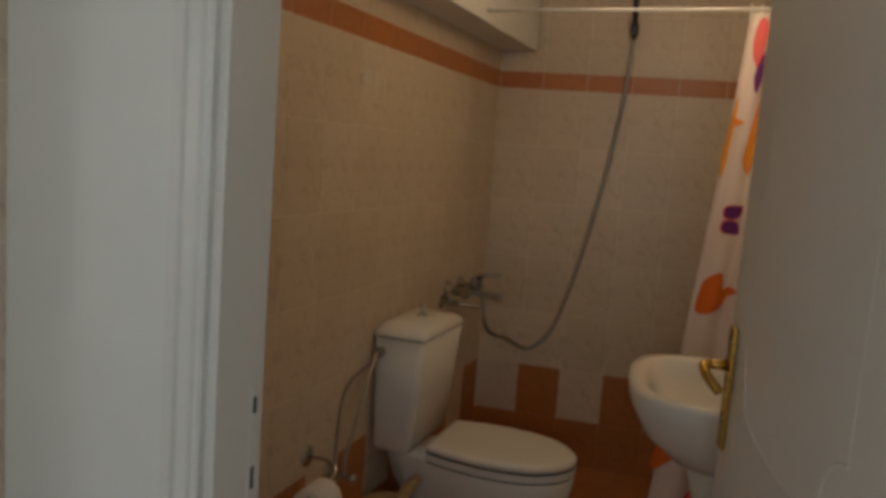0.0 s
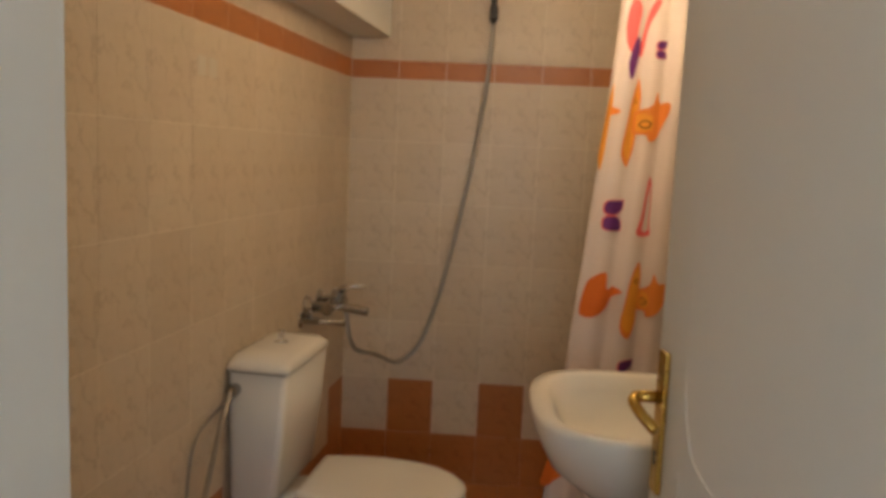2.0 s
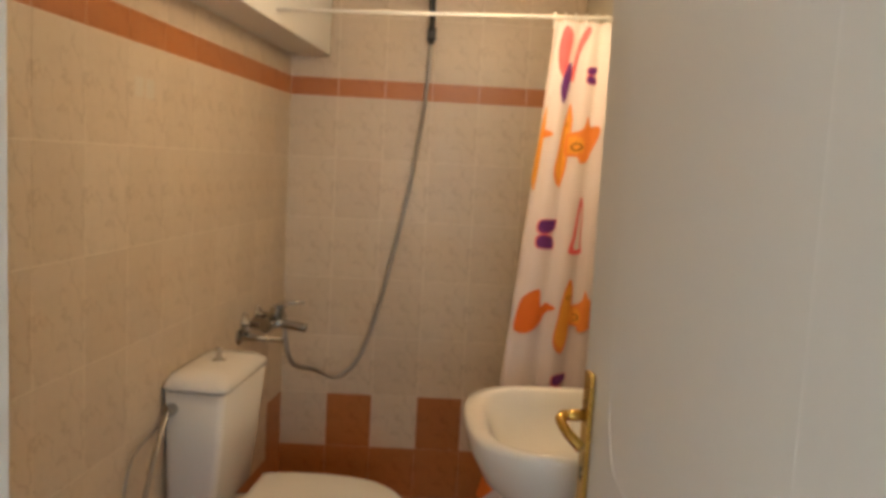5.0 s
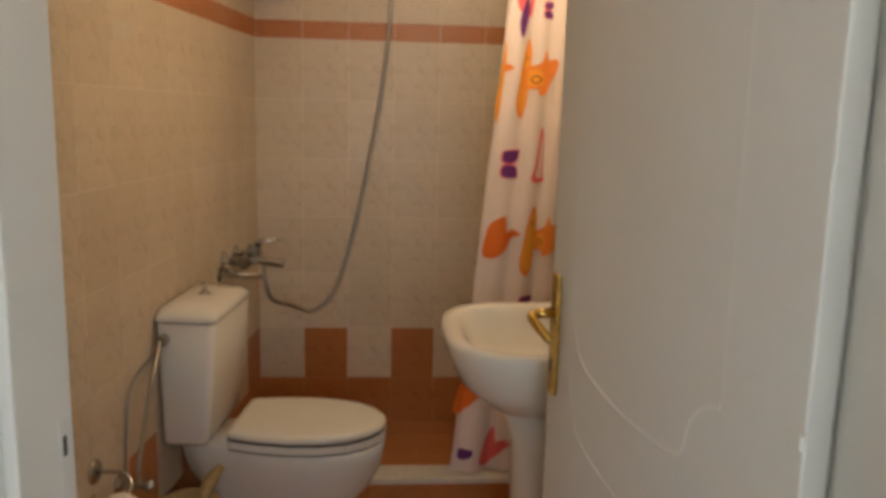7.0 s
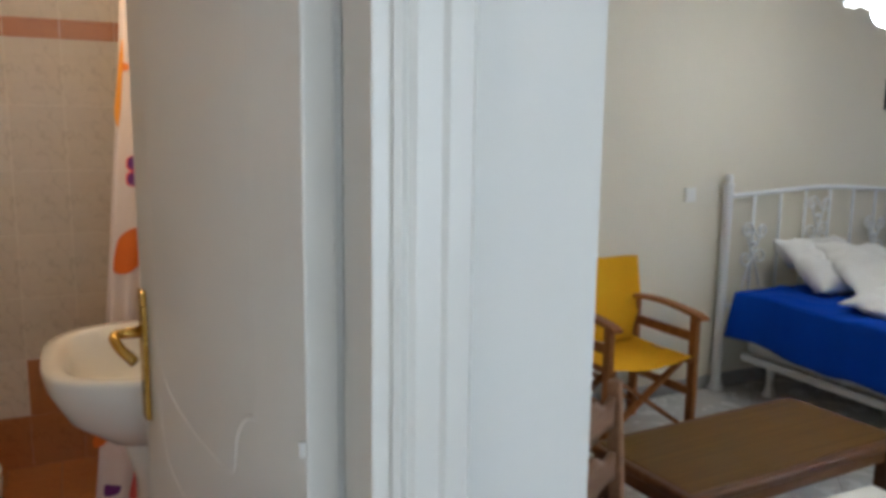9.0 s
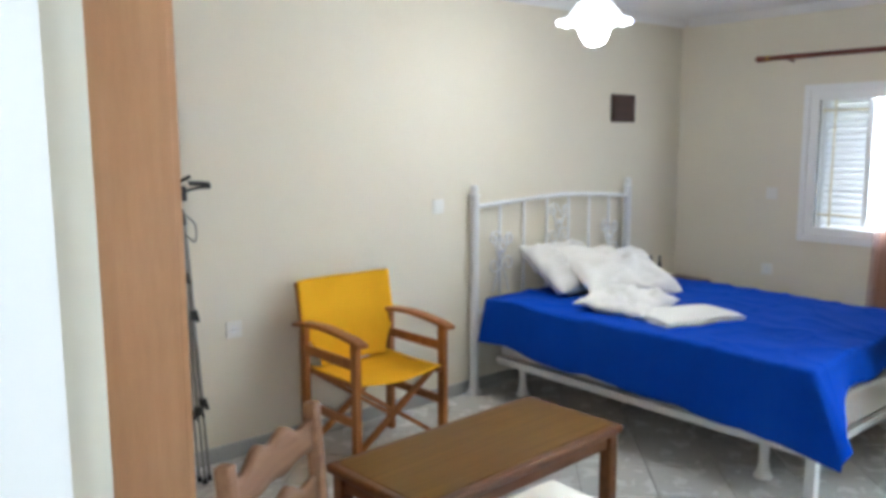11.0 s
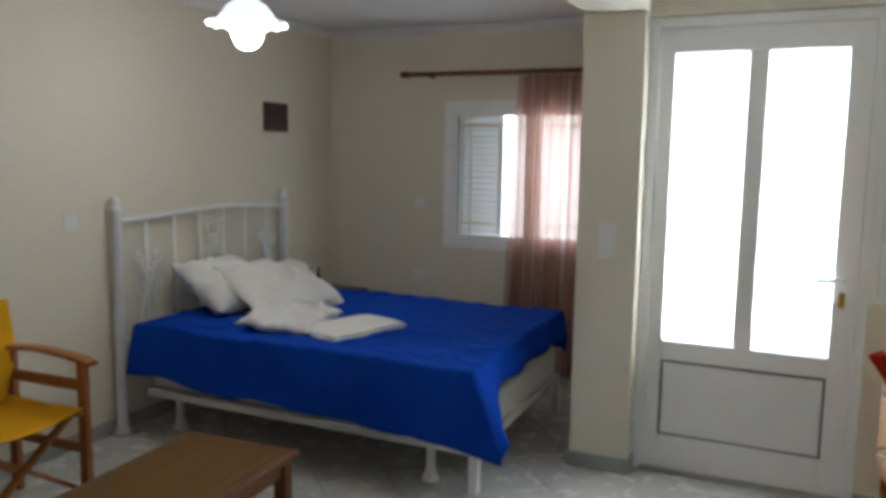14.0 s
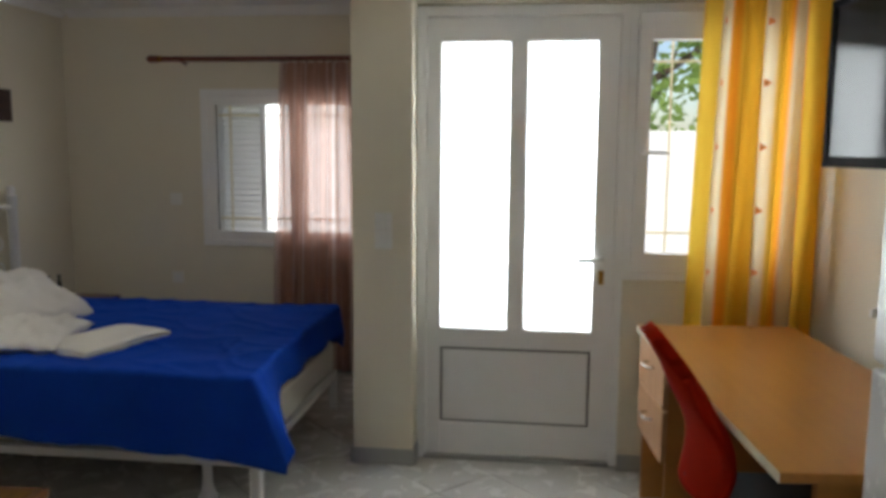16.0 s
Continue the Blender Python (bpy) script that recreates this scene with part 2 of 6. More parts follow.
def veil(name, color, dark, clear, stripes=None, bands=None):
    """Thin curtain cloth: part clear, part scattering through."""
    m = Mat(name, color, 0.9, spec=0.1)
    if stripes:
        for axis_scale, tone, lo, hi in stripes:
            w = m.n.new("ShaderNodeTexNoise")
            w.noise_dimensions = "1D"
            w.inputs["Scale"].default_value = axis_scale
            w.inputs["Detail"].default_value = 1.0
            sep = m.n.new("ShaderNodeSeparateXYZ")
            uv = m.n.new("ShaderNodeUVMap")
            m.l.new(uv.outputs["UV"], sep.inputs[0])
            m.l.new(sep.outputs["X"], w.inputs["W"])
            m.tint(m.ramp(w.outputs["Fac"], lo, hi), tone)
    if bands:
        ramp = m.n.new("ShaderNodeValToRGB")
        sep = m.n.new("ShaderNodeSeparateXYZ")
        m.l.new(m.n.new("ShaderNodeUVMap").outputs["UV"], sep.inputs[0])
        m.l.new(sep.outputs["X"], ramp.inputs["Fac"])
        while len(ramp.color_ramp.elements) < len(bands):
            ramp.color_ramp.elements.new(0.5)
        for e, (at, tone) in zip(ramp.color_ramp.elements, bands):
            e.position, e.color = at, rgb(*tone)
        m.color = ramp.outputs["Color"]
    m.tint(m.ramp(m.noise(7, 4), 0.4, 0.8), dark, 0.3)
    m.bump(m.noise(500, 2), 0.2, 0.001)
    tr = m.n.new("ShaderNodeBsdfTranslucent")
    m.l.new(m.color, tr.inputs["Color"])
    tp = m.n.new("ShaderNodeBsdfTransparent")
    a = m.n.new("ShaderNodeMixShader")
    a.inputs[0].default_value = 0.5
    b = m.n.new("ShaderNodeMixShader")
    b.inputs[0].default_value = clear
    m.l.new(m.b.outputs[0], a.inputs[1])
    m.l.new(tr.outputs[0], a.inputs[2])
    m.l.new(a.outputs[0], b.inputs[1])
    m.l.new(tp.outputs[0], b.inputs[2])
    m.l.new(b.outputs[0], m.n["Material Output"].inputs["Surface"])
    return m.m


M_LEAF = veil("leaf_green", (0.30, 0.42, 0.12), (0.20, 0.31, 0.07), 0.0)
M_SHEER = veil("dusty_pink_voile", (0.47, 0.27, 0.21), (0.37, 0.19, 0.14), 0.10, [(26, (0.60, 0.47, 0.42), 0.54, 0.64)])
YEL, PALE, ORA, GOLD = (0.92, 0.62, 0.08), (0.86, 0.78, 0.58), (0.90, 0.36, 0.03), (0.82, 0.46, 0.04)
M_DRAPE = veil("yellow_striped_voile", YEL, GOLD, 0.0,
               bands=[(0.0, YEL), (0.10, YEL), (0.125, PALE), (0.215, PALE), (0.23, ORA), (0.262, ORA), (0.29, YEL), (0.40, GOLD), (0.455, YEL), (0.475, ORA), (0.495, PALE), (0.56, PALE), (0.58, YEL), (0.66, GOLD), (0.70, ORA), (0.72, PALE), (0.78, PALE), (0.80, ORA), (0.83, YEL), (1.0, GOLD)])


def glow(name, color, strength):
    m = Mat(name, color, 0.3)
    m.b.inputs["Emission Color"].default_value = rgb(*color)
    m.b.inputs["Emission Strength"].default_value = strength
    return m.m


M_BULB = glow("lit_bulb", (1.0, 0.97, 0.90), 14.0)
M_SHADE = glow("lit_opal_glass", (0.93, 0.97, 1.0), 0.62)
M_BATHLAMP = glow("warm_lit_globe", (1.0, 0.72, 0.42), 5.0)
M_BEZEL = smooth("matt_black_plastic", (0.012, 0.012, 0.013), 0.6)
M_BEZEL.node_tree.nodes["Principled BSDF"].inputs["Specular IOR Level"].default_value = 0.08
M_SCREEN = smooth("dark_screen_glass", (0.012, 0.012, 0.014), 0.05)

# ---- mesh helpers ----
def thing(name, label, category, at=None, group="", kind=""):
    ob = new(name)
    if at is not None:
        ob.matrix_world = at
    return tagged(ob, label, category, group, kind)


def mesh_of(bm, name, material, soft=False):
    me = bpy.data.meshes.new(name)
    bmesh.ops.recalc_face_normals(bm, faces=bm.faces[:])
    bm.to_mesh(me)
    bm.free()
    for m in material if isinstance(material, (list, tuple)) else [material]:
        me.materials.append(m)
    if soft:
        me.polygons.foreach_set("use_smooth", [True] * len(me.polygons))
    return me


def part(name, bm, material, parent=None, label="", soft=False, at=None):
    ob = new(name, mesh_of(bm, name, material, soft))
    if parent is not None:
        ob.parent = parent
    if at is not None:
        ob.matrix_basis = at
    return tagged(ob, label)


def solid(name, bm, material, label, category, kind="", group="", soft=False, at=None):
    ob = part(name, bm, material, None, label, soft, at)
    return tagged(ob, label, category, group, kind)


def add_box(bm, x0, y0, z0, x1, y1, z1, bevel=0.0, seg=2, m=None):
    r = bmesh.ops.create_cube(bm, size=1.0)
    vs = r["verts"]
    for v in vs:
        v.co = Vector(((x0 + x1) / 2 + v.co.x * (x1 - x0), (y0 + y1) / 2 + v.co.y * (y1 - y0), (z0 + z1) / 2 + v.co.z * (z1 - z0)))
    if m is not None:
        for v in vs:
            v.co = m @ v.co
    if bevel > 0:
        es = list({e for v in vs for e in v.link_edges})
        bmesh.ops.bevel(bm, geom=es, offset=bevel, segments=seg, affect="EDGES", profile=0.6)
    return bm


def box(*a, **k):
    return add_box(bmesh.new(), *a, **k)


def rod_between(bm, p, q, r0, r1=None, sides=12):
    p, q = Vector(p), Vector(q)
    r1 = r0 if r1 is None else r1
    d = q - p
    m = Matrix.Translation((p + q) / 2) @ d.to_track_quat("Z", "Y").to_matrix().to_4x4()
    bmesh.ops.create_cone(bm, cap_ends=True, segments=sides, radius1=r0, radius2=r1, depth=d.length, matrix=m)
    return bm


def bar_between(bm, p, q, w, t, up=(0, 0, 1), bevel=0.003):
    """A squared bar from p to q, w wide across up, t thick."""
    p, q = Vector(p), Vector(q)
    d = (q - p)
    z = d.normalized()
    x = Vector(up).cross(z)
    x = x.normalized() if x.length > 1e-5 else Vector((1, 0, 0))
    y = z.cross(x)
    m = Matrix((x, y, z)).transposed().to_4x4()
    m.translation = (p + q) / 2
    return add_box(bm, -t / 2, -w / 2, -d.length / 2, t / 2, w / 2, d.length / 2, bevel, 2, m)


def lathe(bm, profile, at=None, sides=32, squash=(1, 1)):
    """Turn a profile of (radius, z) round the z axis."""
    at = at or Matrix.Identity(4)
    rings = []
    for r, z in profile:
        rings.append([bm.verts.new(at @ Vector((r * math.cos(2 * math.pi * i / sides) * squash[0], r * math.sin(2 * math.pi * i / sides) * squash[1], z))) for i in range(sides)])
    for a, b in zip(rings, rings[1:]):
        for i in range(sides):
            j = (i + 1) % sides
            bm.faces.new((a[i], a[j], b[j], b[i]))
    if profile[0][0] > 1e-4:
        bm.faces.new(rings[0][::-1])
    if profile[-1][0] > 1e-4:
        bm.faces.new(rings[-1])
    return bm


def tube(bm, pts, r, sides=8):
    """A round tube through points."""
    pts = [Vector(p) for p in pts]
    rings = []
    side = None
    for i, p in enumerate(pts):
        d = (pts[min(i + 1, len(pts) - 1)] - pts[max(i - 1, 0)]).normalized()
        if side is None:
            side = d.cross(Vector((0.3, 0.2, 0.93))).normalized()
        side = (side - d * side.dot(d)).normalized()
        up = d.cross(side)
        rr = r[i] if isinstance(r, (list, tuple)) else r
        rings.append([bm.verts.new(p + rr * (math.cos(a) * side + math.sin(a) * up)) for a in (2 * math.pi * k / sides for k in range(sides))])
    for a, b in zip(rings, rings[1:]):
        for i in range(sides):
            j = (i + 1) % sides
            bm.faces.new((a[i], a[j], b[j], b[i]))
    bm.faces.new(rings[0][::-1])
    bm.faces.new(rings[-1])
    return bm


def bend(ctrl, n=24):
    """Points on a smooth curve through the given ones."""
    c = [Vector(p) for p in ctrl]
    c = [2 * c[0] - c[1]] + c + [2 * c[-1] - c[-2]]
    out = []
    for i in range(1, len(c) - 2):
        a, b, d, e = c[i - 1:i + 3]
        for k in range(n):
            t = k / n
            out.append(0.5 * (2 * b + (d - a) * t + (2 * a - 5 * b + 4 * d - e) * t * t + (3 * b - a - 3 * d + e) * t ** 3))
    return out + [c[-2]]


def grid_sheet(bm, nu, nv, f, thick=0.0, uv=True):
    """A sheet of nu x nv cells by f(u, v) -> point, with u and v from 0 to 1, given a thickness."""
    lay = bm.loops.layers.uv.new("UVMap") if uv else None
    P = [[Vector(f(i / nu, j / nv)) for j in range(nv + 1)] for i in range(nu + 1)]
    front = [[bm.verts.new(p) for p in row] for row in P]

    def face(vs, uvs):
        fc = bm.faces.new(vs)
        fc.smooth = True
        if lay:
            for lp, w in zip(fc.loops, uvs):
                lp[lay].uv = w

    for i in range(nu):
        for j in range(nv):
            face((front[i][j], front[i + 1][j], front[i + 1][j + 1], front[i][j + 1]),
                 ((i / nu, j / nv), ((i + 1) / nu, j / nv), ((i + 1) / nu, (j + 1) / nv), (i / nu, (j + 1) / nv)))
    if thick:
        bm.normal_update()
        back = [[bm.verts.new(v.co - v.normal * thick) for v in row] for row in front]
        for i in range(nu):
            for j in range(nv):
                face((back[i][j], back[i][j + 1], back[i + 1][j + 1], back[i + 1][j]),
                     ((i / nu, j / nv), (i / nu, (j + 1) / nv), ((i + 1) / nu, (j + 1) / nv), ((i + 1) / nu, j / nv)))
        for i in range(nu):
            face((front[i][0], back[i][0], back[i + 1][0], front[i + 1][0]), ((i / nu, 0),) * 4)
            face((front[i][nv], front[i + 1][nv], back[i + 1][nv], back[i][nv]), ((i / nu, 1),) * 4)
        for j in range(nv):
            face((front[0][j], front[0][j + 1], back[0][j + 1], back[0][j]), ((0, j / nv),) * 4)
            face((front[nu][j], back[nu][j], back[nu][j + 1], front[nu][j + 1]), ((1, j / nv),) * 4)
    return bm


def moulding(bm, p, q, profile, up=(0, 0, 1)):
    """Sweep a profile of (out, along up) points from p to q; out is to the left of the way."""
    p, q, up = Vector(p), Vector(q), Vector(up)
    out = up.cross(q - p).normalized()
    a = [bm.verts.new(p + out * o + up * h) for o, h in profile]
    b = [bm.verts.new(q + out * o + up * h) for o, h in profile]
    n = len(profile)
    for i in range(n):
        j = (i + 1) % n
        bm.faces.new((a[i], a[j], b[j], b[i]))
    bm.faces.new(a[::-1])
    bm.faces.new(b)
    return bm

# ---- the large structure ----
CEIL = 2.39
BATH = 0.05          # bathroom floor level
FAR = 3.423          # far bathroom wall
A_Y = 3.233          # wall behind the headboard
B_X = 5.437          # bedroom window wall
D_X = 4.092          # plane of the glazed entrance door
S_Y = -1.16          # wall behind the desk
DX0, DX1 = -0.748, 0.186   # bathroom door opening
W0, W1 = 0.475, 0.645       # bathroom door wall
W_END = 0.367
PIVOT = Vector((0.24, 0.475, 0))
W_M = Matrix.Translation(PIVOT) @ pose(0, 0, 0, 0, 0, -11) @ Matrix.Translation(-PIVOT)   # this wall stands askew
PART0, PART1 = 0.378, 0.452  # partition beside the bathroom


def wall(name, boxes, material, label, soft=False):
    bm = bmesh.new()
    for b in boxes:
        add_box(bm, *b)
    return solid(name, bm, material, label, "wall", "structure")


solid("ground", box(-60, -60, -0.35, 90, 60, -0.12), M_PATIO, "pale concrete ground outside the house", "ground", "structure")
solid("house_roof", box(-2.3, -1.5, CEIL + 0.06, 5.75, 3.75, CEIL + 0.25), M_PATIO, "flat concrete roof slab over the rooms", "roof", "structure")
floor_slab = solid("floor", box(-2.1, S_Y - 0.1, -0.12, B_X + 0.1, A_Y + 0.1, -0.006), M_GROUT_FLOOR, "grey glazed floor tiles laid on the diagonal", "floor", "structure")
bath_slab = solid("bath_floor", box(-1.25, 0.42, -0.005, PART0, FAR + 0.1, BATH - 0.006), M_GROUT_FLOOR, "terracotta-coloured bathroom floor tiles", "floor", "structure")
ceil_ob = solid("ceiling", box(-2.2, S_Y - 0.2, CEIL, B_X + 0.25, FAR + 0.2, CEIL + 0.055), M_CEIL, "plain white painted ceiling", "ceiling", "structure")

wall_door = wall("wall_bath_door", [(-2.1, W0 + 0.080, -0.05, DX0, W1, CEIL), (DX0, W0, 2.12, DX1, W1, CEIL), (DX1, W0, -0.05, W_END, W1, CEIL)], M_HALL,
                 "white painted wall round the bathroom door")
wall_door.matrix_world = W_M
wall_part = wall("wall_partition", [(PART0, 0.645, -0.05, PART1, FAR + 0.1, CEIL)], M_WALL, "cream painted partition beside the bathroom")
wall_a = wall("wall_headboard", [(PART1, A_Y, -0.05, B_X + 0.22, A_Y + 0.2, CEIL)], M_WALL, "cream painted wall behind the bed")
wy0, wy1, wz0, wz1 = 1.16, 2.285, 0.845, 1.875
wall_b = wall("wall_window", [(B_X, wy1, -0.05, B_X + 0.22, A_Y, CEIL), (B_X, 0.92, -0.05, B_X + 0.22, wy0, CEIL), (B_X, wy0, -0.05, B_X + 0.22, wy1, wz0), (B_X, wy0, wz1, B_X + 0.22, wy1, CEIL)],
              M_WALL, "cream painted wall with the bedroom window")
PX = 3.97
wall_p = solid("wall_pillar", box(PX, 0.638, -0.05, B_X + 0.22, 0.925, CEIL, bevel=0.006), M_WALL, "cream painted wall end like a pillar", "wall", "structure")
beam = solid("ceiling_beam", box(PART1, 0.636, 2.165, PX + 0.01, 0.927, CEIL, bevel=0.005), M_WALL, "cream painted beam under the ceiling", "beam", "structure")
wall_e = wall("wall_entrance", [(D_X - 0.05, -1.10, 2.15, D_X + 0.2, 0.638, CEIL), (D_X - 0.05, S_Y, -0.05, D_X + 0.2, -1.10, CEIL), (D_X - 0.05, -1.10, -0.05, D_X + 0.2, -0.325, 0.905)],
              M_WALL, "cream painted wall round the entrance door")
# the opening here is made up, for the hall fill lamp
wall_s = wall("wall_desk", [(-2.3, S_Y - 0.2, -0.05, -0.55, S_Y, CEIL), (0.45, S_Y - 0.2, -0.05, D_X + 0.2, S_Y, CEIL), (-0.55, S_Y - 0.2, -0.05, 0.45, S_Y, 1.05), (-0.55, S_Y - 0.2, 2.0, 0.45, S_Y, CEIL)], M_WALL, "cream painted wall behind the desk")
# gap left in this wall for the invented end window
wall_w = wall("wall_hall_end", [(-2.3, S_Y, -0.05, -2.1, -0.75, CEIL), (-2.3, -0.25, -0.05, -2.1, 1.15, CEIL), (-2.3, -0.75, -0.05, -2.1, -0.25, 1.05), (-2.3, -0.75, 2.0, -2.1, -0.25, CEIL)], M_HALL, "white painted end wall of the hall")

# tiled bathroom walls
SK = Vector((-0.1069, -0.9943, 0)).normalized()
LEFT_M = Matrix(((SK.x, -SK.y, 0, -0.857), (SK.y, SK.x, 0, FAR), (0, 0, 1, 0), (0, 0, 0, 1)))
FAR_M = Matrix(((-1, 0, 0, PART0), (0, -1, 0, FAR), (0, 0, 1, 0), (0, 0, 0, 1)))
wall_left = solid("wall_bath_left", box(-0.25, -0.15, -0.05, 2.85, -0.0008, CEIL), M_GROUT, "cream veined wall tiles with a terracotta border", "wall", "structure", at=LEFT_M)
wall_far = solid("wall_bath_far", box(0, -0.12, -0.05, 1.6, -0.0008, CEIL), M_GROUT, "cream veined wall tiles with terracotta blocks", "wall", "structure", at=FAR_M)
soffit = solid("soffit", box(0.0, 0.002, 2.0, 2.7, 0.165, CEIL), M_HALL, "boxed-in white pipe duct under the ceiling", "duct", "structure", at=LEFT_M)

# skirting
SKIRT = [(0, 0), (0.012, 0), (0.012, 0.068), (0.008, 0.075), (0, 0.075)]


def skirting(name, runs):
    bm = bmesh.new()
    for p, q in runs:
        moulding(bm, p, q, SKIRT)
    return solid(name, bm, M_SKIRT, "low grey marble skirting along the wall", "skirting", "structure")


skirting("baseboard_headboard", [((B_X, A_Y, 0), (PART1, A_Y, 0))])
skirting("baseboard_window", [((B_X, 0.925, 0), (B_X, A_Y, 0))])
skirting("baseboard_pillar", [((PX, 0.638, 0), (PX, 0.925, 0)), ((PX, 0.925, 0), (B_X, 0.925, 0)), ((D_X, 0.638, 0), (PX, 0.638, 0))])
skirting("baseboard_entrance", [((D_X - 0.05, S_Y, 0), (D_X - 0.05, -0.325, 0))])
skirting("baseboard_desk", [((-2.1, S_Y, 0), (D_X - 0.05, S_Y, 0))])

CORN = [(0, 0), (0.012, 0), (0.02, 0.008), (0.05, 0.035), (0.058, 0.05), (0, 0.05)]
bm = bmesh.new()
moulding(bm, (B_X, A_Y, CEIL - 0.051), (PART1, A_Y, CEIL - 0.051), CORN)
moulding(bm, (B_X, 0.925, CEIL - 0.051), (B_X, A_Y - 0.06, CEIL - 0.051), CORN)
solid("cornice", bm, M_CEIL, "white plaster cornice under the ceiling", "cornice", "structure")

# ---- bathroom door ----
frame_ob = thing("door_frame", "white gloss-painted wooden door frame with moulded architrave", "door frame", W_M, kind="structure")
part("jamb", box(DX0, W0 + 0.076, BATH - 0.05, DX0 + 0.022, W1 + 0.012, 2.10, bevel=0.003), M_GLOSS, frame_ob)
part("jamb", box(DX1 - 0.022, W0 - 0.004, BATH - 0.05, DX1 + 0.01, W1 + 0.0135, 2.10, bevel=0.003), M_GLOSS, frame_ob)
part("rebate", box(DX1 - 0.030, W1 + 0.014, BATH - 0.05, DX1 + 0.02, W1 + 0.040, 2.10, bevel=0.002), M_GLOSS, frame_ob)
part("head", box(DX0, W0 - 0.004, 2.10, DX1, W1 + 0.01, 2.118, bevel=0.003), M_GLOSS, frame_ob)
ARCH = [(0, 0), (0.014, 0), (0.018, 0.006), (0.014, 0.012), (0.020, 0.018), (0.020, 0.038), (0.026, 0.043), (0.026, 0.061), (0.020, 0.066), (0, 0.066)]
for x, s in ((DX0 + 0.006, -1), (DX1 - 0.006, 1)):
    bm = bmesh.new()
    face = W0 - 0.002 if s > 0 else W0 + 0.078
    moulding(bm, (x, face, -0.003), (x, face, 2.19), ARCH if s > 0 else [(-o, h) for o, h in ARCH], up=(s, 0, 0))
    part("architrave", bm, M_GLOSS, frame_ob)
strike = part("strike_plate", box(DX0 + 0.0215, W1 - 0.018, 0.965, DX0 + 0.0235, W1 + 0.002, 1.15, bevel=0.001), M_GLOSS, frame_ob, "white-painted strike plate with dark holes")
part("latch_hole", box(DX0 + 0.0225, W1 - 0.013, 1.105, DX0 + 0.0245, W1 - 0.006, 1.13), M_SEAL, strike)
part("latch_hole", box(DX0 + 0.0225, W1 - 0.013, 0.985, DX0 + 0.0245, W1 - 0.006, 1.02), M_SEAL, strike)

# the open leaf: local x runs from the hinge to the lock, local y is its face to the hall
LEAF_W = 0.818
HINGE = Vector((0.151, 0.640, 0))
way = (Vector((0.052, 1.47, 0)) - HINGE).normalized()
LEAF_M = Matrix(((way.x, -way.y, 0, HINGE.x), (way.y, way.x, 0, HINGE.y), (0, 0, 1, BATH), (0, 0, 0, 1)))
leaf = thing("door", "white gloss-painted panelled door standing open", "door", LEAF_M, kind="structure")
bm = box(0, -0.04, 0.01, LEAF_W, 0, 2.04, bevel=0.004)
for v in bm.verts:      # the hinge edge is planed at an angle
    if v.co.x < 0.1:
        v.co.x += -v.co.y * 0.25
part("leaf", bm, M_GLOSS, leaf)


def relief(pts, r=0.0110, proud=0.0007):
    """A thin raised bead on the door's face through points of (x, z)."""
    bm = bmesh.new()
    tube(bm, [(x, proud - r, z) for x, z in pts], r, 10)
    return bm


def ogee(drop):
    """Lower edge of a panel: a long falling curve and a short rise with a curl."""
    a = bend([(0.688, 0, 1.13 - drop), (0.672, 0, 1.082 - drop), (0.628, 0, 1.022 - drop), (0.485, 0, 0.998 - drop), (0.355, 0, 0.998 - drop), (0.262, 0, 1.012 - drop), (0.235, 0, 1.075 - drop), (0.200, 0, 1.107 - drop), (0.162, 0, 1.12 - drop)], 6)
    return [(p.x, p.z) for p in a]


for drop in (0.0, 0.147):
    part("bead", relief(ogee(drop), 0.0075, 0.0016), M_GLOSS, leaf)
part("bead", relief([(0.162, 1.12), (0.162, 1.92), (0.688, 1.92), (0.688, 1.13)]), M_GLOSS, leaf)
part("bead", relief([(0.162, 0.973), (0.162, 0.14), (0.688, 0.14), (0.688, 0.983)]), M_GLOSS, leaf)
plate = part("handle_plate", box(LEAF_W - 0.065, 0.001, 0.915, LEAF_W - 0.027, 0.011, 1.165, bevel=0.004), M_BRASS, leaf, "tall worn brass handle plate")
bm = rod_between(bmesh.new(), (LEAF_W - 0.046, 0.008, 1.085), (LEAF_W - 0.046, 0.055, 1.085), 0.011, 0.009, 16)
tube(bm, bend([(LEAF_W - 0.046, 0.050, 1.085), (LEAF_W - 0.062, 0.060, 1.082), (LEAF_W - 0.088, 0.054, 1.068), (LEAF_W - 0.112, 0.036, 1.048)], 8), 0.0095, 10)
part("lever", bm, M_BRASS, plate, soft=True)
part("keyhole", box(LEAF_W - 0.050, 0.0105, 0.965, LEAF_W - 0.042, 0.012, 0.99), M_SEAL, plate)
part("lock_edge", box(LEAF_W - 0.001, -0.03, 0.97, LEAF_W + 0.002, -0.01, 1.15), M_BRASS, leaf)
for z in (0.28, 1.145, 1.80):
    h = rod_between(bmesh.new(), (-0.006, 0.008, z - 0.008), (-0.006, 0.008, z + 0.008), 0.004, 0.004, 12)
    part("hinge", h, M_GLOSS, leaf)

# shower curb and floor
curb = thing("shower_curb", "tiled shower curb with a speckled marble top", "curb", kind="structure")
part("curb_face", box(-1.0, 2.625, BATH, PART0, 2.715, 0.165), M_ORANGE, curb)
part("curb_top", box(-0.99, 2.612, 0.166, PART0, 2.728, 0.19, bevel=0.004), M_CURB, curb)
shower_slab = solid("shower_floor", box(-1.0, 2.72, BATH - 0.004, PART0, FAR, 0.080), M_GROUT_FLOOR, "terracotta-coloured shower floor tiles", "floor", "structure")

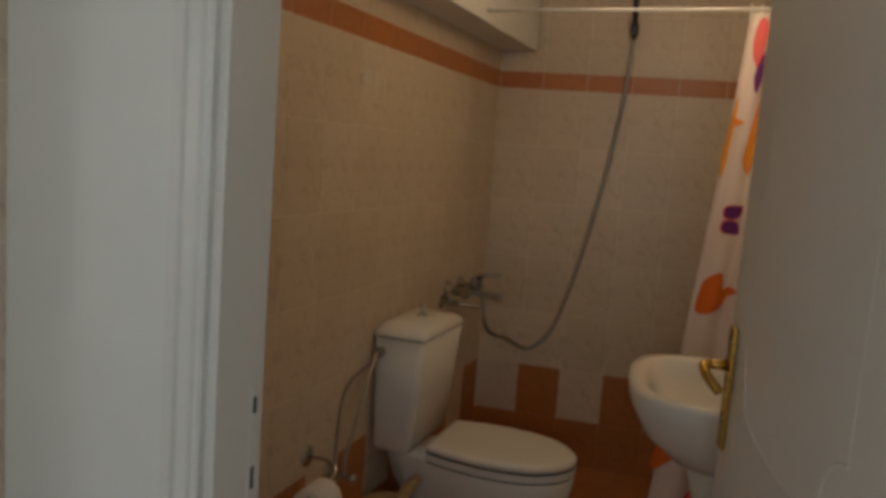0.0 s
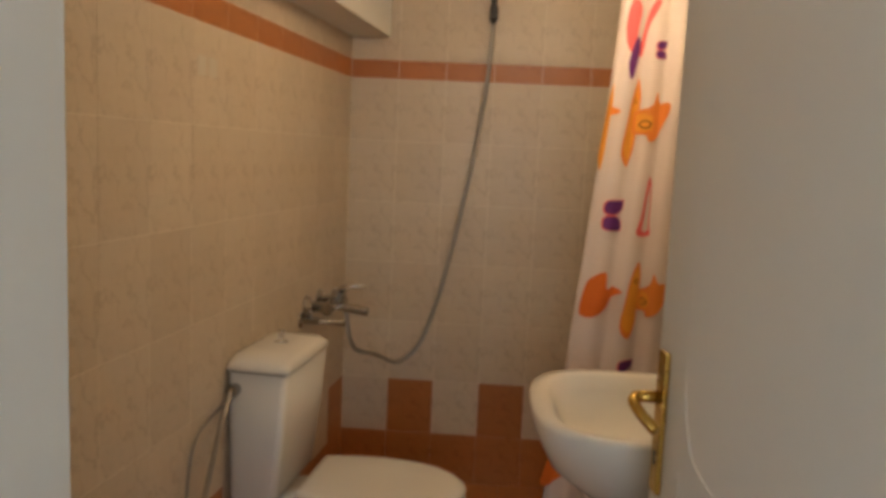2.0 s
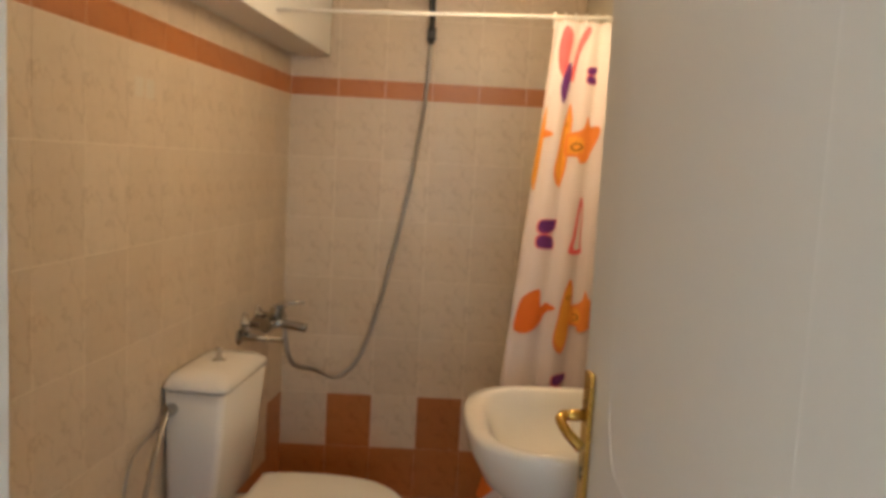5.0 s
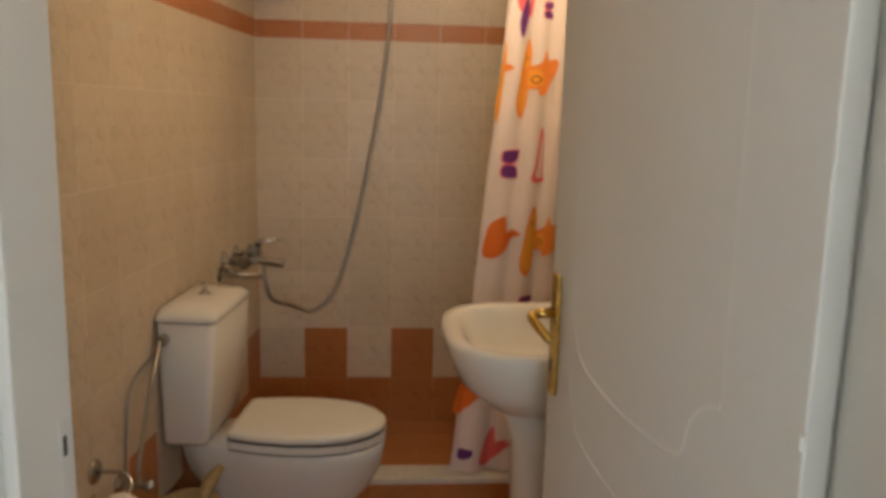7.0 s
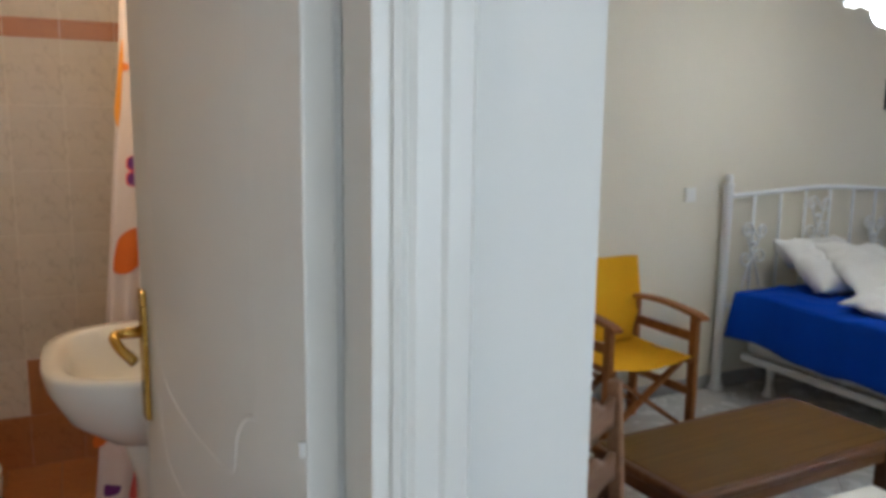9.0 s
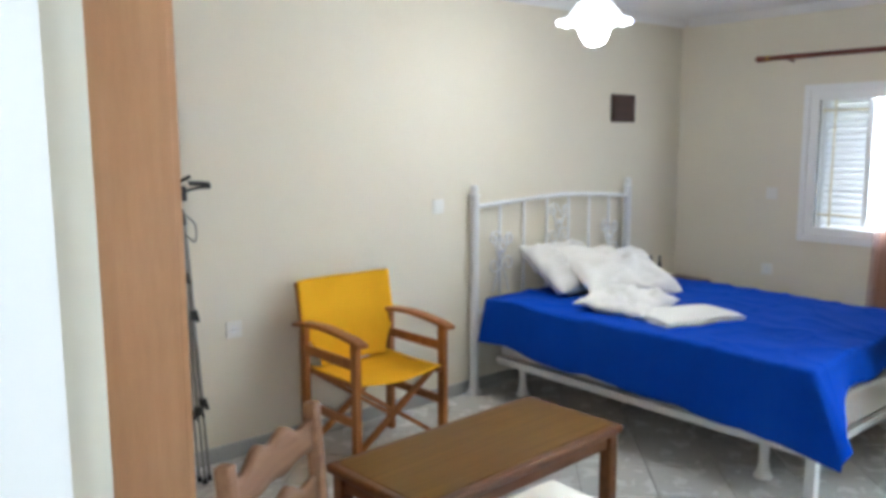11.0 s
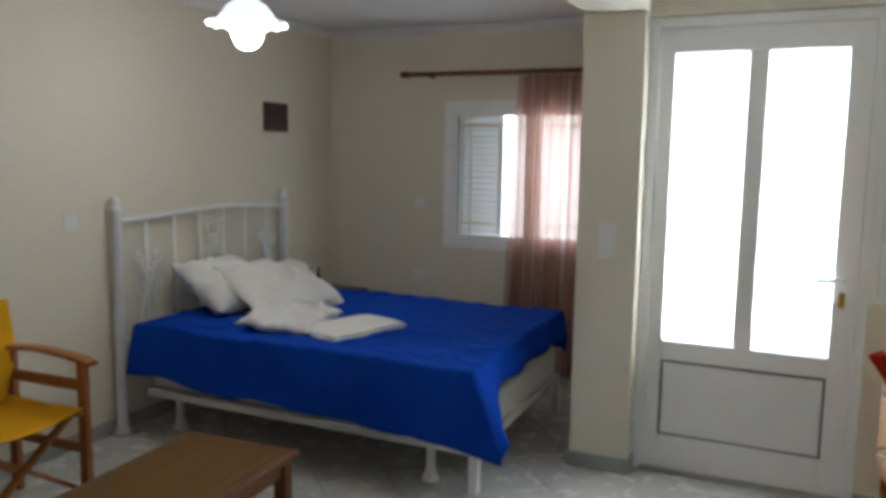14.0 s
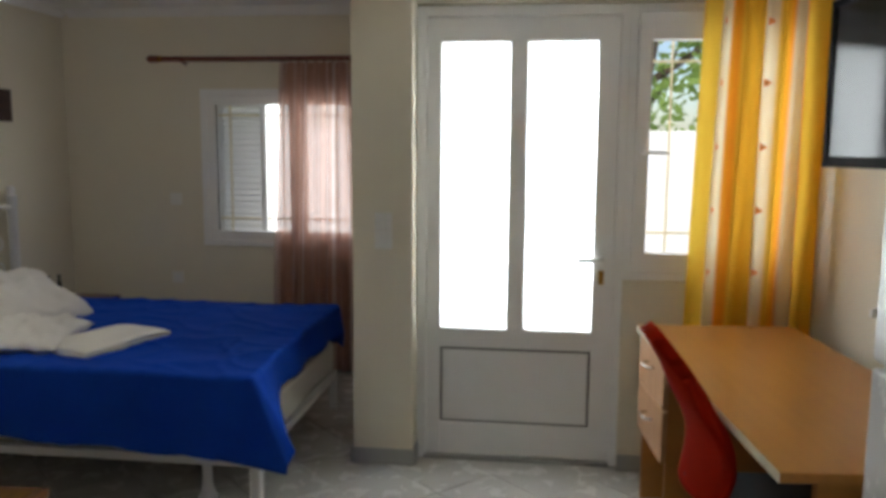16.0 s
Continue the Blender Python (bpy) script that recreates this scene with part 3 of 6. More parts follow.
# ---- entrance door with side window ----
ent = thing("entrance_door", "white aluminium glazed door with two milky panes, shut", "door", kind="structure")


def frame_bars(name, parent, y0, y1, z0, z1, w, x0, x1, mat=M_PVC, bevel=0.004):
    """Four frame bars in a plane across x."""
    part(name, box(x0, y0, z0, x1, y0 + w, z1, bevel=bevel), mat, parent)
    part(name, box(x0, y1 - w, z0, x1, y1, z1, bevel=bevel), mat, parent)
    part(name, box(x0, y0 + w, z1 - w, x1, y1 - w, z1, bevel=bevel), mat, parent)
    part(name, box(x0, y0 + w, z0, x1, y1 - w, z0 + w, bevel=bevel), mat, parent)


DX = D_X
part("outer_frame", box(DX - 0.022, 0.59, 0.0, DX + 0.05, 0.634, 2.145, bevel=0.004), M_PVC, ent)
part("outer_frame", box(DX - 0.022, -0.325, 0.0, DX + 0.05, -0.285, 2.145, bevel=0.004), M_PVC, ent)
part("outer_frame", box(DX - 0.022, -0.285, 2.098, DX + 0.05, 0.59, 2.145, bevel=0.004), M_PVC, ent)
part("threshold", box(DX - 0.03, -0.29, -0.004, DX + 0.06, 0.60, 0.018, bevel=0.003), M_SKIRT, ent)
dl = part("door_leaf", box(DX - 0.012, 0.522, 0.022, DX + 0.032, 0.588, 2.096, bevel=0.003), M_PVC, ent)
part("stile", box(DX - 0.012, -0.283, 0.022, DX + 0.032, -0.190, 2.096, bevel=0.003), M_PVC, dl)
part("stile", box(DX - 0.011, 0.125, 0.645, DX + 0.032, 0.206, 1.99, bevel=0.003), M_PVC, dl)
part("rail", box(DX - 0.012, -0.190, 1.99, DX + 0.032, 0.522, 2.096, bevel=0.003), M_PVC, dl)
part("rail", box(DX - 0.012, -0.190, 0.555, DX + 0.032, 0.522, 0.645, bevel=0.003), M_PVC, dl)
part("rail", box(DX - 0.012, -0.190, 0.022, DX + 0.032, 0.522, 0.185, bevel=0.003), M_PVC, dl)
part("seal", box(DX - 0.002, -0.190, 0.185, DX + 0.02, 0.522, 0.555), M_SEAL, dl)
part("kick_panel", box(DX - 0.010, -0.180, 0.195, DX - 0.001, 0.512, 0.545, bevel=0.002), M_PVC, dl)
for y0, y1 in ((0.206, 0.522), (-0.190, 0.125)):
    g = part("pane", box(DX + 0.006, y0, 0.645, DX + 0.012, y1, 1.99), M_FROST, dl)
    bm = bmesh.new()
    for za, zb in ((0.645, 0.652), (1.983, 1.99)):
        add_box(bm, DX - 0.004, y0, za, DX + 0.004, y1, zb)
    part("bead", bm, M_PVC, dl)
for z in (0.25, 1.55, 1.86):
    part("hinge", rod_between(bmesh.new(), (DX - 0.03, 0.592, z - 0.04), (DX - 0.03, 0.592, z + 0.04), 0.009, 0.009, 12), M_PVC, ent)
ph = part("handle_plate", box(DX - 0.020, -0.247, 0.965, DX - 0.012, -0.217, 1.045, bevel=0.003), M_PVC, dl)
bm = rod_between(bmesh.new(), (DX - 0.018, -0.232, 1.0), (DX - 0.06, -0.232, 1.0), 0.008, 0.008)
tube(bm, [(DX - 0.058, -0.232, 1.0), (DX - 0.062, -0.20, 1.0), (DX - 0.062, -0.12, 0.996)], 0.012, 10)
part("lever", bm, M_PVC, ph, soft=True)
part("lock", box(DX - 0.022, -0.240, 0.88, DX - 0.012, -0.216, 0.945, bevel=0.004), M_BRASS, dl, "small brass lock cylinder")

win2 = thing("window_side", "white aluminium side window with a view of trees", "window", kind="structure")
frame_bars("window_frame", win2, -1.10, -0.325, 0.905, 2.145, 0.035, DX - 0.020, DX + 0.05)
sash = part("sash", box(DX - 0.034, -0.420, 0.945, DX + 0.03, -0.362, 2.105, bevel=0.004), M_PVC, win2)
part("stile", box(DX - 0.034, -0.82, 0.945, DX + 0.03, -0.762, 2.105, bevel=0.004), M_PVC, sash)
part("rail", box(DX - 0.034, -0.762, 1.985, DX + 0.03, -0.420, 2.105, bevel=0.004), M_PVC, sash)
part("rail", box(DX - 0.034, -0.762, 0.945, DX + 0.03, -0.420, 1.032, bevel=0.004), M_PVC, sash)
pane2 = part("pane", box(DX + 0.004, -0.762, 1.032, DX + 0.008, -0.420, 1.985), M_GLASS, win2)
pane2.visible_shadow = False
sash = part("sash", box(DX - 0.034, -0.880, 0.945, DX + 0.03, -0.825, 2.105, bevel=0.004), M_PVC, win2)
part("stile", box(DX - 0.034, -1.06, 0.945, DX + 0.03, -1.005, 2.105, bevel=0.004), M_PVC, sash)
part("rail", box(DX - 0.034, -1.005, 1.985, DX + 0.03, -0.880, 2.105, bevel=0.004), M_PVC, sash)
part("rail", box(DX - 0.034, -1.005, 0.945, DX + 0.03, -0.880, 1.032, bevel=0.004), M_PVC, sash)
pane3 = part("pane", box(DX + 0.004, -1.005, 1.032, DX + 0.008, -0.880, 1.985), M_GLASS, win2)
pane3.visible_shadow = False
bm = tube(bmesh.new(), [(DX - 0.034, -0.392, 1.49), (DX - 0.072, -0.392, 1.49), (DX - 0.075, -0.43, 1.49), (DX - 0.075, -0.50, 1.487)], 0.008, 10)
part("handle", bm, M_PVC, win2, soft=True)
grille = thing("window_grille", "thin cream-painted iron bars outside the side window", "grille")
for y in (-0.55, -0.70, -0.85, -1.0):
    part("bar", rod_between(bmesh.new(), (DX + 0.24, y, 0.9), (DX + 0.24, y, 2.15), 0.006, 0.006, 8), M_GRILLE, grille)
for z in (1.10, 1.92):
    part("bar", rod_between(bmesh.new(), (DX + 0.245, -1.11, z), (DX + 0.245, -0.32, z), 0.006, 0.006, 8), M_GRILLE, grille)

# ---- bedroom window ----
win1 = thing("window_bed", "white aluminium bedroom window with two sashes, shut", "window", kind="structure")
frame_bars("window_frame", win1, wy0, wy1, wz0, wz1, 0.04, B_X - 0.016, B_X + 0.06)
for y0, y1 in ((1.64, 2.244), (1.20, 1.636)):
    s = part("sash", box(B_X - 0.006, y1 - 0.058, wz0 + 0.042, B_X + 0.045, y1, wz1 - 0.042, bevel=0.003), M_PVC, win1)
    part("stile", box(B_X - 0.006, y0, wz0 + 0.042, B_X + 0.045, y0 + 0.045, wz1 - 0.042, bevel=0.003), M_PVC, s)
    part("rail", box(B_X - 0.006, y0 + 0.045, wz1 - 0.100, B_X + 0.045, y1 - 0.058, wz1 - 0.042, bevel=0.003), M_PVC, s)
    part("rail", box(B_X - 0.006, y0 + 0.045, wz0 + 0.042, B_X + 0.045, y1 - 0.058, wz0 + 0.098, bevel=0.003), M_PVC, s)
    part("gasket", box(B_X + 0.004, y1 - 0.062, wz0 + 0.098, B_X + 0.02, y1 - 0.056, wz1 - 0.1), M_SEAL, s)
    p = part("pane", box(B_X + 0.018, y0 + 0.045, wz0 + 0.098, B_X + 0.022, y1 - 0.058, wz1 - 0.100), M_GLASS, s)
    p.visible_shadow = False
shutter = thing("window_shutter", "white slatted shutter leaf half open outside the window", "shutter", pose(B_X + 0.16, 2.235, 0, 0, 0, -9))
part("shutter_frame", box(-0.018, -0.04, wz0 + 0.02, 0.018, 0.0, wz1 - 0.02, bevel=0.003), M_PVC, shutter)
part("shutter_frame", box(-0.018, -0.365, wz0 + 0.02, 0.018, -0.325, wz1 - 0.02, bevel=0.003), M_PVC, shutter)
part("shutter_frame", box(-0.018, -0.325, wz1 - 0.07, 0.018, -0.04, wz1 - 0.02, bevel=0.003), M_PVC, shutter)
part("shutter_frame", box(-0.018, -0.325, wz0 + 0.02, 0.018, -0.04, wz0 + 0.07, bevel=0.003), M_PVC, shutter)
slat_mesh = mesh_of(box(-0.004, -0.325, -0.024, 0.004, -0.04, 0.024), "slat", M_PVC)
nz = 21
for i in range(nz):
    sl = new("slat", slat_mesh)
    sl.parent = shutter
    sl.matrix_basis = pose(0, 0, wz0 + 0.095 + i * (wz1 - wz0 - 0.19) / (nz - 1), 0, 40, 0)
bars = thing("window_bars", "thin cream-painted iron bars outside the bedroom window", "grille")
for y in (2.125, 1.76, 1.40):
    part("bar", rod_between(bmesh.new(), (B_X + 0.10, y, wz0), (B_X + 0.10, y, wz1), 0.006, 0.006, 8), M_GRILLE, bars)
for z in (1.02, 1.71):
    part("bar", rod_between(bmesh.new(), (B_X + 0.105, wy0, z), (B_X + 0.105, wy1, z), 0.006, 0.006, 8), M_GRILLE, bars)

# ---- outside ----
solid("garden_wall", box(7.4, -9, -0.12, 7.62, 9, 1.66, bevel=0.01), M_PATIO, "whitewashed garden wall in the sun", "wall", "structure")

# unseen hall window, added so that the fill lamp has an opening
win3 = thing("added_hall_window", "unseen white hall window with two sashes, added for fill light", "window", kind="structure")
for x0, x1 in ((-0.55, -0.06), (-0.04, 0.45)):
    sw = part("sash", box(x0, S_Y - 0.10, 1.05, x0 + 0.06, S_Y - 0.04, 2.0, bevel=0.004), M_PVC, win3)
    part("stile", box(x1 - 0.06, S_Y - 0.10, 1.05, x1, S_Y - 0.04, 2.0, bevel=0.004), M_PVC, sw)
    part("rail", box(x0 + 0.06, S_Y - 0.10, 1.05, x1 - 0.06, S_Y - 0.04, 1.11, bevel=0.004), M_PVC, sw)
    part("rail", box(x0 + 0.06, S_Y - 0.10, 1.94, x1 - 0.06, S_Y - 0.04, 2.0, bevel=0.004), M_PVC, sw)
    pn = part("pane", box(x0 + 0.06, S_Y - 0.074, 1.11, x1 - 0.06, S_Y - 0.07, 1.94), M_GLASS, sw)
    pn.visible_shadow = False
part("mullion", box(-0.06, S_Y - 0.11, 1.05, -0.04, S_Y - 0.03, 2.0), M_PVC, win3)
# end window out of view, added to carry the door leaf's fill
win4 = thing("added_end_window", "unseen narrow white window added at the hall's end for fill light", "window", kind="structure")
frame_bars("window_frame", win4, -0.75, -0.25, 1.05, 2.0, 0.05, -2.24, -2.18)
pn = part("pane", box(-2.212, -0.70, 1.10, -2.208, -0.30, 1.95), M_GLASS, win4)
pn.visible_shadow = False

# ---- bedroom things ----
def ball(bm, c, r, squash=1.0):
    bmesh.ops.create_uvsphere(bm, u_segments=16, v_segments=10, radius=r, matrix=Matrix.Translation(c) @ Matrix.Diagonal((1, 1, squash, 1)))
    return bm


def spiral(cx, cz, r, turns, start, y, n=26, side=1):
    return [(cx + side * r * (1 - 0.75 * i / n) * math.cos(start + turns * 2 * math.pi * i / n), y, cz + r * (1 - 0.75 * i / n) * math.sin(start + turns * 2 * math.pi * i / n)) for i in range(n + 1)]


bed = thing("bed", "double bed with a white iron headboard and a low white base", "bed")
BX0, BX1, BY0, BY1, BZ = 3.335, 4.72, 1.22, 3.12, 0.592
HX0, HX1, HY = 3.30, 4.76, 3.185
head = part("headboard", tube(bmesh.new(), bend([(HX0, HY, 1.135), (3.66, HY, 1.155), (4.03, HY, 1.172), (4.40, HY, 1.160), (HX1, HY, 1.135)], 8), 0.014, 10), M_IRON, bed, soft=True)
for x in (HX0, HX1):
    bm = lathe(bmesh.new(), [(0.048, 0.0), (0.048, 0.012), (0.034, 0.03), (0.028, 0.08), (0.028, 1.19), (0.034, 1.197), (0.034, 1.205), (0.018, 1.213), (0.026, 1.235), (0.018, 1.258), (0.0, 1.265)], Matrix.Translation((x, HY, 0)), 20)
    part("bedpost", bm, M_IRON, bed, soft=True)
part("rail", tube(bmesh.new(), [(HX0, HY, 0.50), (HX1, HY, 0.50)], 0.012, 10), M_IRON, head, soft=True)
for i in range(6):
    x = HX0 + (HX1 - HX0) * (i + 1) / 7
    part("spindle", tube(bmesh.new(), [(x, HY, 0.50), (x, HY, 1.15 + 0.018 * math.sin(math.pi * (i + 1) / 7))], 0.009, 8), M_IRON, head, soft=True)
for x, zc in ((HX0 + 0.21, 0.86), (4.03, 1.0), (HX1 - 0.21, 0.86)):
    bm = bmesh.new()
    for s in (-1, 1):
        tube(bm, spiral(x + s * 0.055, zc + 0.075, 0.05, 1.2, math.pi if s > 0 else 0, HY - 0.012), 0.006, 6)
        tube(bm, spiral(x + s * 0.055, zc - 0.085, 0.05, -1.2, math.pi if s > 0 else 0, HY - 0.012), 0.006, 6)
        tube(bm, bend([(x - s * 0.07, HY - 0.01, zc - 0.26), (x - s * 0.03, HY - 0.01, zc - 0.14), (x + s * 0.035, HY - 0.01, zc), (x + s * 0.06, HY - 0.01, zc + 0.10)], 6), 0.006, 6)
    ball(bm, (x, HY - 0.012, zc), 0.016)
    part("scroll", bm, M_IRON, head, soft=True)
base = part("base_frame", box(BX0 + 0.08, BY0 - 0.02, 0.185, BX0 + 0.12, BY1, 0.225, bevel=0.006), M_IRON, bed)
part("rail", box(BX1 - 0.02, BY0 - 0.02, 0.185, BX1 + 0.02, BY1, 0.225, bevel=0.006), M_IRON, base)
part("rail", box(BX0 + 0.12, BY0 - 0.02, 0.185, BX1 - 0.02, BY0 + 0.02, 0.225, bevel=0.006), M_IRON, base)
for x, y in ((3.50, 1.455), (3.50, 2.97), (4.68, 1.46), (4.68, 2.97)):
    part("leg", lathe(bmesh.new(), [(0.042, 0), (0.042, 0.012), (0.030, 0.03), (0.021, 0.075), (0.021, 0.14), (0.032, 0.186)], Matrix.Translation((x, y, 0)), 16), M_IRON, bed, soft=True)
for x in (BX0 + 0.12, BX1 - 0.005):
    part("leg", box(x - 0.022, BY0 - 0.025, 0, x + 0.022, BY0 + 0.02, 0.186, bevel=0.004), M_IRON, bed)
part("box_base", box(BX0 + 0.12, BY0 - 0.005, 0.226, BX1, BY1, 0.40, bevel=0.025, seg=3), M_LINEN, bed, "white cloth-covered bed base")
part("mattress", box(BX0 + 0.012, BY0 + 0.01, 0.40, BX1 - 0.01, BY1, BZ, bevel=0.05, seg=4), M_LINEN, bed)


def cover_point(u, v):
    W, L = BX1 - BX0, BY1 - 0.04 - BY0
    left, right = 0.355, 0.26
    a = -left + u * (left + W + right)
    near = max(0.0, 1.0 - max(a, 0.0) / 0.42)
    tail = (0.175 + 0.15 * near ** 1.5)
    b = v * (L + tail)
    # the hem at the side hangs a little shorter towards the head
    if a < 0:
        a *= 0.76 + 0.24 * min(1.0, b / L)
    da = min(a, 0.0) if a < 0 else max(a - W, 0.0)
    db = max(b - L, 0.0)
    h = math.hypot(da, db)
    x = BX0 + min(max(a, 0.0), W)
    y = BY1 - 0.04 - min(b, L)
    wr = noise.noise(Vector((x * 3.1, y * 3.1, 0.3))) * 0.010 + noise.noise(Vector((x * 9, y * 8, 2.3))) * 0.005 + 0.009 * (1 - abs(noise.noise(Vector((x * 2.6 + y * 1.5, y * 4.2, 5.1))))) ** 12 + 0.007 * (1 - abs(noise.noise(Vector((x * 5.0 - y * 2.0, y * 2.6, 8.7))))) ** 14
    press = sum(math.exp(-((x - c) / 0.007) ** 2) for c in (3.68, 4.03, 4.38)) + 0.7 * sum(math.exp(-((y - c) / 0.007) ** 2) for c in (1.70, 2.20))
    z = BZ + 0.010 + wr + 0.0035 * press
    if h > 0:
        ux, uy = da / h, -db / h
        fold = 0.016 * math.sin(y * 13 + 1.2 * math.sin(y * 3.7)) * min(h / 0.2, 1.0) if da else 0.014 * math.sin(x * 15) * min(h / 0.2, 1)
        out = min(h, 0.030) + (0.10 + 0.10 * (1 - min(1.0, b / L))) * h + fold
        y -= 0.40 * db * near ** 2
        x += ux * out
        y += uy * out
        drop = max(abs(da), db) + 0.12 * min(abs(da), db)
        z -= max(0.0, drop - 0.026)
    return (x, y, z)


cover = solid("bedspread", grid_sheet(bmesh.new(), 190, 170, cover_point, 0.004), M_BLUE, "royal blue cotton bedspread hanging over the bed's side", "bedspread")
part("hem", tube(bmesh.new(), [Vector(cover_point(i / 80, 1.0)) for i in range(81)], 0.005, 6), M_BLUE, cover, soft=True)
part("hem", tube(bmesh.new(), [Vector(cover_point(0.0, i / 70)) for i in range(71)], 0.005, 6), M_BLUE, cover, soft=True)


def cushion(name, w, d, h, at, mat, label, category, seed=0, crease=0.02, group=""):
    bm = bmesh.new()
    n = 26
    def f(u, v, s):
        x, y = 2 * u - 1, 2 * v - 1
        e = max(0.0, (1 - abs(x) ** 3.2)) ** 0.55 * max(0.0, (1 - abs(y) ** 3.2)) ** 0.55
        q = 1 - 0.07 * (1 - min(abs(x), 1) ** 2) * abs(y) ** 2
        p = 1 - 0.07 * (1 - min(abs(y), 1) ** 2) * abs(x) ** 2
        wob = noise.noise(Vector((x * 2.2 + seed, y * 2.2, s))) * crease + noise.noise(Vector((x * 6 + seed, y * 5, s * 2))) * crease * 0.55
        return Vector((x * w / 2 * p, y * d / 2 * q, s * h / 2 * e + wob * e + 0.35 * wob))
    vs = {}
    for s in (1, -1):
        for i in range(n + 1):
            for j in range(n + 1):
                edge = i in (0, n) or j in (0, n)
                if s < 0 and edge:
                    vs[s, i, j] = vs[1, i, j]
                else:
                    vs[s, i, j] = bm.verts.new(f(i / n, j / n, s))
    for s in (1, -1):
        for i in range(n):
            for j in range(n):
                q4 = [vs[s, i, j], vs[s, i + 1, j], vs[s, i + 1, j + 1], vs[s, i, j + 1]]
                bm.faces.new(q4 if s > 0 else q4[::-1])
    return solid(name, bm, mat, label, category, group=group, soft=True, at=at)


cushion("pillow", 0.62, 0.44, 0.17, pose(3.90, 2.95, 0.735, 34, 5, 3), M_LINEN, "creased white pillow leaning against the headboard", "pillow", 1, 0.046, "pillows on the bed")
cushion("pillow", 0.74, 0.50, 0.15, pose(4.07, 2.72, 0.725, 27, 5, -12), M_LINEN, "creased white pillow lying over the other one", "pillow", 5, 0.032, "pillows on the bed")


def folded(name, w, d, layers, t, at, mat, label, seed=0):
    ob = thing(name, label, "towel" if "towel" in label else "sheet", at)
    for k in range(layers):
        def top(u, v, k=k):
            x, y = (u - 0.5) * (w - 0.012 * k), (v - 0.5) * (d - 0.01 * k)
            z = (k + 1) * t + 0.006 * noise.noise(Vector((x * 6 + seed, y * 6, k))) - 0.010 * (abs(2 * u - 1) ** 6 + abs(2 * v - 1) ** 6)
            return (x + 0.004 * noise.noise(Vector((seed, k, v * 4))), y, z)
        part("fold", grid_sheet(bmesh.new(), 22, 22, top, t * 0.93), mat, ob)
    return ob


cushion("crumpled_sheet", 0.56, 0.40, 0.09, pose(3.71, 2.38, BZ + 0.05, 4, 0, 14), M_LINEN, "crumpled white sheet lying on the bed", "sheet", 3, 0.036)
folded("folded_towel", 0.50, 0.34, 3, 0.013, pose(3.74, 2.03, BZ + 0.012, 0, 0, -20), M_TOWEL, "folded cream towel lying on the blue bedspread", 9)

# bedside table on the far side of the bed
bt = thing("bedside_table", "low dark brown wooden bedside table behind the bed", "table")
part("tabletop", box(4.87, 2.80, 0.503, 5.25, 3.16, 0.525, bevel=0.004), M_WALNUT, bt)
part("apron", box(4.89, 2.82, 0.41, 5.23, 3.14, 0.503), M_WALNUT, bt)
for x in (4.905, 5.215):
    for y in (2.835, 3.125):
        part("leg", box(x - 0.018, y - 0.018, 0, x + 0.018, y + 0.018, 0.41, bevel=0.003), M_WALNUT, bt)
for x, y, h in ((4.925, 3.09, 0.172), (5.02, 3.08, 0.164)):
    bo = thing("bottle", "slim dark bottle standing on the bedside table", "bottle", pose(x, y, 0.525), "bottles on the bedside table")
    part("bottle_body", lathe(bmesh.new(), [(0.0, 0.0), (0.015, 0.001), (0.016, 0.006), (0.016, h * 0.62), (0.013, h * 0.70), (0.008, h * 0.78), (0.008, h * 0.86)], None, 16), M_GAP_BOTTLE, bo, soft=True)
    part("cap", lathe(bmesh.new(), [(0.0095, h * 0.855), (0.0095, h - 0.002), (0.0, h)], None, 16), M_BLACK, bo, soft=True)

# pendant lamp
lampob = thing("pendant_lamp", "lit pendant lamp with a frilled white glass shade", "lamp", pose(3.19, 2.235, 0))
bm = bmesh.new()
sides, prof = 72, [(0.018, 2.185), (0.040, 2.178), (0.085, 2.150), (0.115, 2.110), (0.128, 2.085), (0.155, 2.072), (0.178, 2.066)]
rings = []
for k, (r, z) in enumerate(prof):
    wv = 0.0 if k < 4 else (0.004, 0.007, 0.009)[k - 4]
    rings.append([bm.verts.new(((r + wv * 0.6 * math.cos(14 * a)) * math.cos(a), (r + wv * 0.6 * math.cos(14 * a)) * math.sin(a), z + wv * math.cos(14 * a))) for a in (2 * math.pi * i / sides for i in range(sides))])
for a, b in zip(rings, rings[1:]):
    for i in range(sides):
        bm.faces.new((a[i], a[(i + 1) % sides], b[(i + 1) % sides], b[i]))
part("shade", bm, M_SHADE, lampob, "frilled white glass shade", soft=True)
part("bulb", ball(bmesh.new(), (0, 0, 2.030), 0.068, 1.05), M_BULB, lampob, "large round lit bulb", soft=True)
part("bulb_holder", lathe(bmesh.new(), [(0.022, 2.09), (0.022, 2.15), (0.014, 2.19), (0.0, 2.195)], None, 16), M_PLASTIC, lampob, soft=True)
part("cord", rod_between(bmesh.new(), (0, 0, 2.19), (0, 0, CEIL - 0.02), 0.005), M_PLASTIC, lampob)
part("ceiling_rose", lathe(bmesh.new(), [(0.0, CEIL - 0.045), (0.03, CEIL - 0.04), (0.05, CEIL - 0.012), (0.05, CEIL - 0.001)], None, 24), M_PLASTIC, lampob, soft=True)

